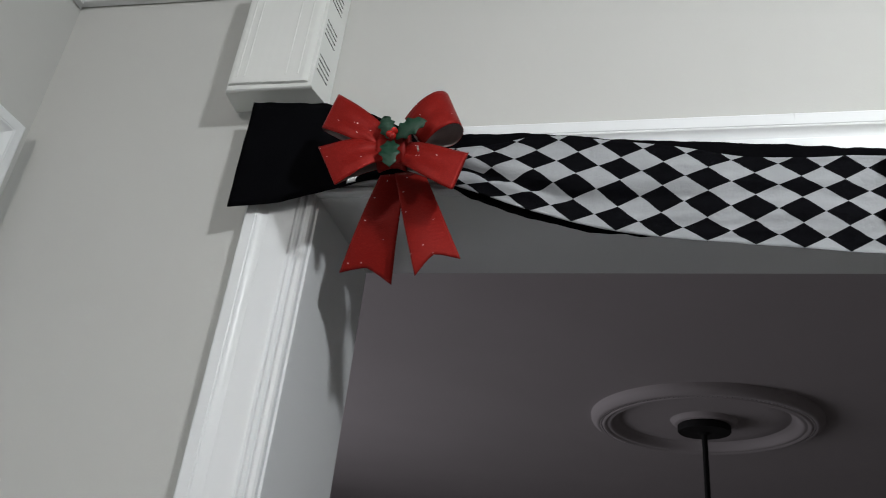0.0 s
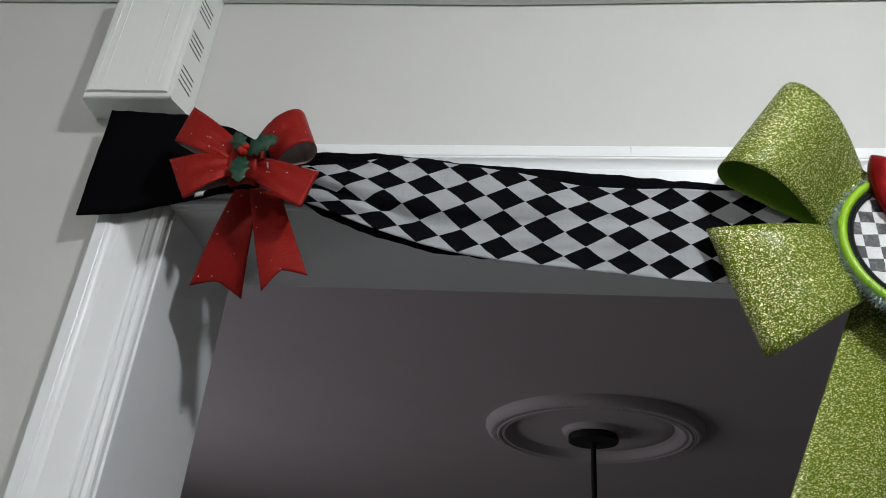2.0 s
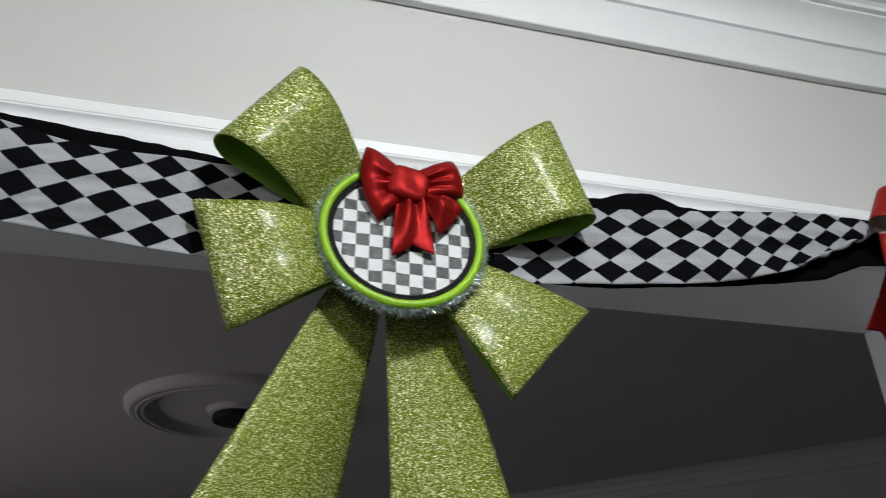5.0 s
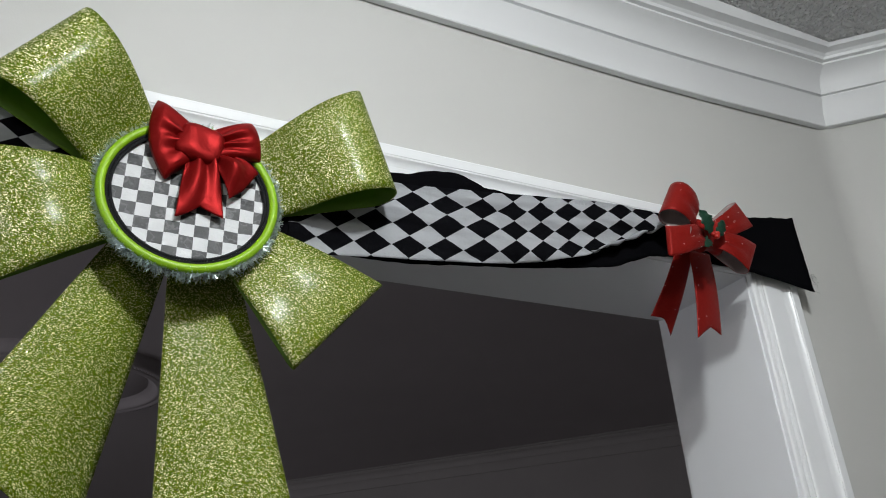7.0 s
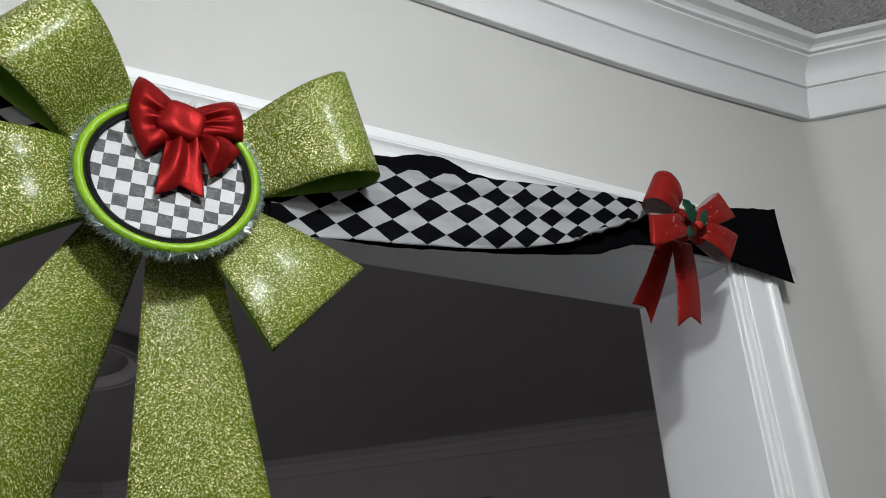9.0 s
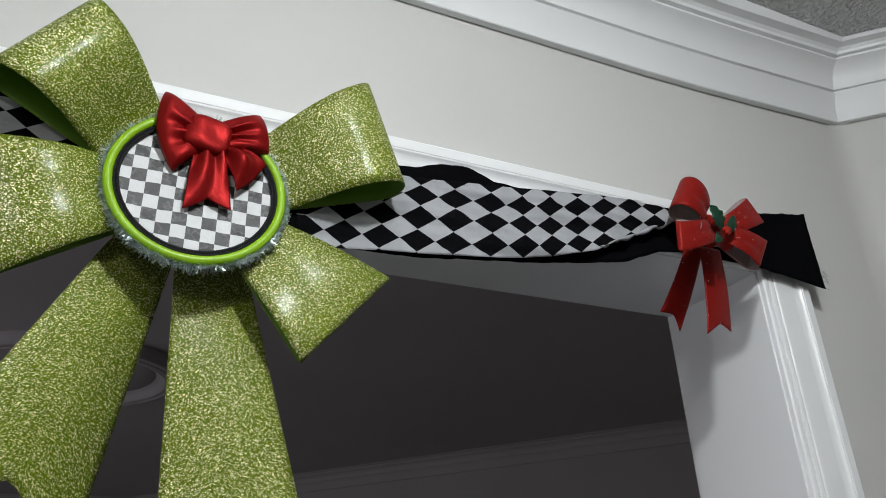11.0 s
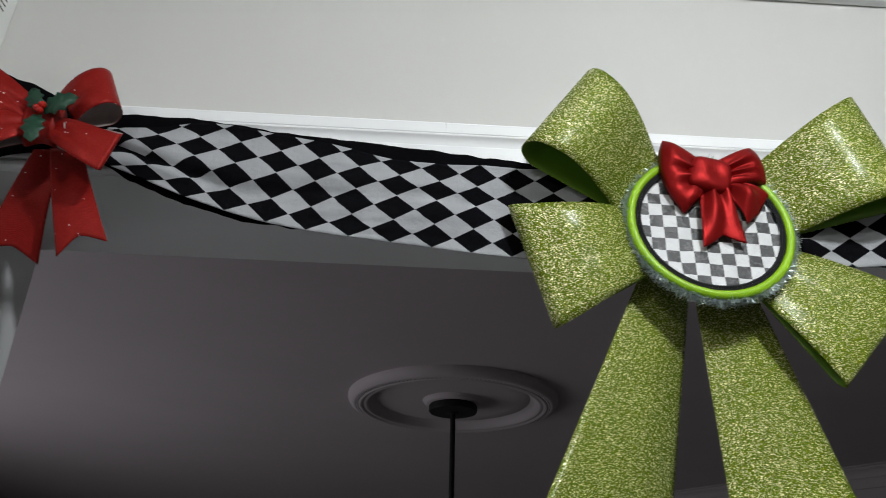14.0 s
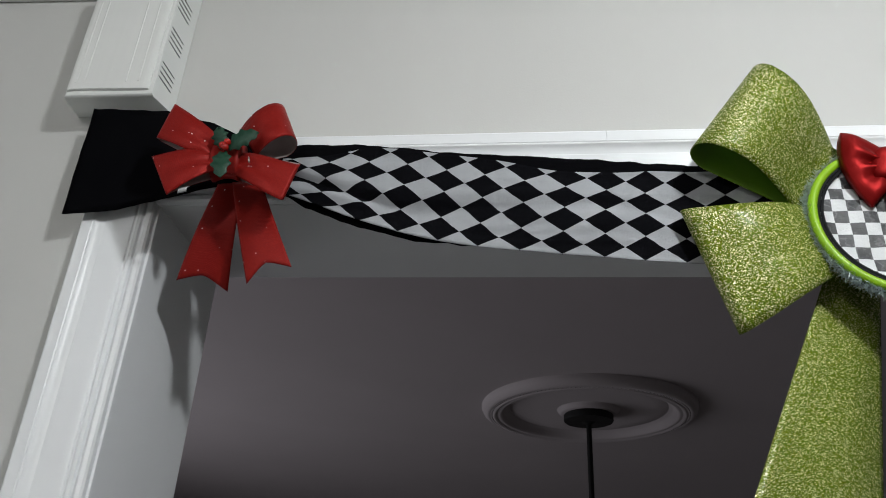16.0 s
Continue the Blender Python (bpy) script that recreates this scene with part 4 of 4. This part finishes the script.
def holly_leaf(parent, centre, tip, width, tilt):
    c, t = Vector(centre), Vector(tip)
    axis = t - c
    length = axis.length
    axis /= length
    side = axis.cross(Vector((0, -1, 0))).normalized()
    up = side.cross(axis).normalized()
    if up.y > 0:
        up = -up
    bm = bmesh.new()
    n = 24
    mid, left, right = [], [], []
    for i in range(n + 1):
        s = i / n
        teeth = 0.70 + 0.30 * abs(math.cos(s * math.pi * 3.5)) ** 3.2
        w = width * math.sin(math.pi * min(1, 0.04 + 0.96 * s)) ** 0.6 * teeth
        p = c + axis * (length * s) + up * (0.003 * math.sin(s * math.pi))
        mid.append(bm.verts.new(p))
        left.append(bm.verts.new(p + side * w + up * (0.0022 + tilt * w)))
        right.append(bm.verts.new(p - side * w + up * (0.0022 - tilt * w)))
    for i in range(n):
        bm.faces.new((left[i], left[i + 1], mid[i + 1], mid[i]))
        bm.faces.new((mid[i], mid[i + 1], right[i + 1], right[i]))
    bmesh.ops.recalc_face_normals(bm, faces=bm.faces)
    return thicken(part("holly_leaf", bm, M_HOLLY, parent, "dark green spiky holly leaf", True), 0.0007)


def berry(parent, p, r=0.0040):
    bm = bmesh.new()
    q = bmesh.ops.create_uvsphere(bm, u_segments=18, v_segments=12, radius=r)["verts"]
    bmesh.ops.scale(bm, vec=(1, 1, 0.94), verts=q)
    bmesh.ops.translate(bm, vec=p, verts=q)
    return part("berry", bm, M_BERRY, parent, "glossy red berry", True)


def centre_band(parent, c, w, h, d):
    bm = bmesh.new()
    rings = []
    for i in range(9):
        x = c.x + w * (i / 8 - 0.5)
        k = 1 - 0.18 * math.sin(math.pi * i / 8)
        rings.append([(x, c.y - d * k * math.cos(math.tau * j / 24), c.z + h * k * math.sin(math.tau * j / 24)) for j in range(24)])
    skin(bm, rings, closed=True, caps=True)
    bmesh.ops.recalc_face_normals(bm, faces=bm.faces)
    return part("centre_band", bm, M_LUREX, parent, "", True)


def wire_tie(parent, a, b, r=0.0009):
    """A short bare bit of the florist's wire that holds the loops."""
    a, b = Vector(a), Vector(b)
    d = (b - a).normalized()
    u = d.cross(Vector((0, 1, 0))).normalized()
    w = d.cross(u)
    bm = bmesh.new()
    skin(bm, [[a.lerp(b, t) + (u * math.cos(q) + w * math.sin(q)) * r + Vector((0, -0.001 * math.sin(t * math.pi), 0)) for q in [math.tau * k / 8 for k in range(8)]] for t in (0, 0.25, 0.5, 0.75, 1)], closed=True, caps=True)
    bmesh.ops.recalc_face_normals(bm, faces=bm.faces)
    return part("wire_tie", bm, M_CHROME, parent, "bare silver wire tie", True)


def red_bow(label, hub, loops, tails, leaves, berries):
    bow = thing("red_bow", (hub.x, -0.03, 1.95), label, "bow", "small red bows on the garland")
    for a, b, back, front, skew, *own in loops:
        ribbon_loop("ribbon_loop", bow, Vector((own[0], hub.y, own[1])) if own else hub, a, b, back, front, RL, 0.044 if own else 0.026, arch=0.0 if own else 0.007, crest=0.7, r0=0.008, skew=skew, lift=0.0 if own else 0.8 if back - front < 0.012 else 0.25, bulge=0.001, depth=0.0006)
    for top, bottom, notch in tails:
        ribbon_tail("ribbon_tail", bow, [(x, -0.034, z) for x, z in top], bottom, RL, notch)
    centre_band(bow, hub + Vector((0, -0.004, 0)), 0.030, 0.024, 0.016)
    for c, t, w, tilt in leaves:
        holly_leaf(bow, c, t, w, tilt)
    for p in berries:
        berry(bow, p)
    return bow


bow_a = red_bow("red sparkling ribbon bow with holly leaves beside the door chime", Vector((0.106, -0.070, 2.080)),
        [((0.025, 2.102), (0.036, 2.148), -0.079, -0.094, 0.0), ((0.054, 2.025), (0.027, 2.074), -0.086, -0.095, 0.0),
         ((0.158, 2.152), (0.178, 2.107), -0.056, -0.092, 0.0, 0.118, 2.098), ((0.188, 2.068), (0.176, 2.024), -0.076, -0.084, 0.0)],
        [(((0.080, 2.078), (0.110, 2.078)), ((0.0365, 0.004, 1.9755), (0.097, 0.008, 1.9630)), 0.012), (((0.096, 2.080), (0.130, 2.080)), ((0.134, -0.034, 1.953), (0.181, -0.037, 1.971)), 0.016)],
        [((0.105, -0.090, 2.086), (0.098, -0.098, 2.108), 0.0100, 0.2), ((0.112, -0.092, 2.084), (0.145, -0.099, 2.099), 0.0110, -0.2), ((0.108, -0.094, 2.078), (0.113, -0.099, 2.042), 0.0115, 0.1)],
        [(0.106, -0.097, 2.086), (0.111, -0.098, 2.089), (0.110, -0.099, 2.082)])
bow_b = red_bow("red sparkling ribbon bow with holly leaves near the slanting wall", Vector((1.456, -0.074, 2.072)),
        [((1.384, 2.099), (1.414, 2.148), -0.060, -0.094, 0.0, 1.449, 2.096), ((1.366, 2.021), (1.372, 2.064), -0.089, -0.097, 0.0),
         ((1.521, 2.136), (1.544, 2.102), -0.070, -0.088, 0.0), ((1.540, 2.068), (1.512, 2.024), -0.068, -0.090, 0.0)],
        [(((1.442, 2.075), (1.472, 2.075)), ((1.4160, 0.012, 1.9880), (1.448, 0.015, 1.9640)), 0.010), (((1.464, 2.075), (1.502, 2.075)), ((1.445, -0.036, 1.943), (1.497, -0.028, 1.955)), 0.013)],
        [((1.438, -0.100, 2.064), (1.418, -0.108, 2.091), 0.011, 0.2), ((1.447, -0.100, 2.060), (1.460, -0.106, 2.084), 0.009, -0.2), ((1.434, -0.098, 2.056), (1.420, -0.102, 2.040), 0.008, 0.1)],
        [(1.438, -0.107, 2.060), (1.443, -0.107, 2.061), (1.440, -0.109, 2.056)])


def glint_tab(parent, c, w, h):
    """A small pale shiny tab added over a ribbon's edge to stand for a glint there."""
    bm = bmesh.new()
    rows = [[Vector(c) + Vector((w * (i / 6 - 0.5) + 0.002 * (j / 6 - 0.5), -0.0022 * math.sin(math.pi * j / 6), h * (j / 6 - 0.5) + 0.002 * (i / 6 - 0.5))) for i in range(7)] for j in range(7)]
    grid_uv(bm, rows, [[(i / 6, j / 6) for i in range(7)] for j in range(7)])
    bm.normal_update()
    return thicken(part("glint_tab", bm, M_GLINT, parent, "small pale shiny tab added as a glint on the ribbon's edge", True), 0.0004)


M_GLINT = plain("pale_edge_glint", (0.55, 0.55, 0.56), 0.15, 0.2, grain=400)
glint_tab(bow_a, (0.0745, -0.0975, 2.0301), 0.009, 0.007)
wire_tie(bow_a, (0.1390, -0.100, 2.0674), (0.1405, -0.100, 2.0608))
wire_tie(bow_b, (1.4069, -0.100, 2.0683), (1.4024, -0.100, 2.0577))
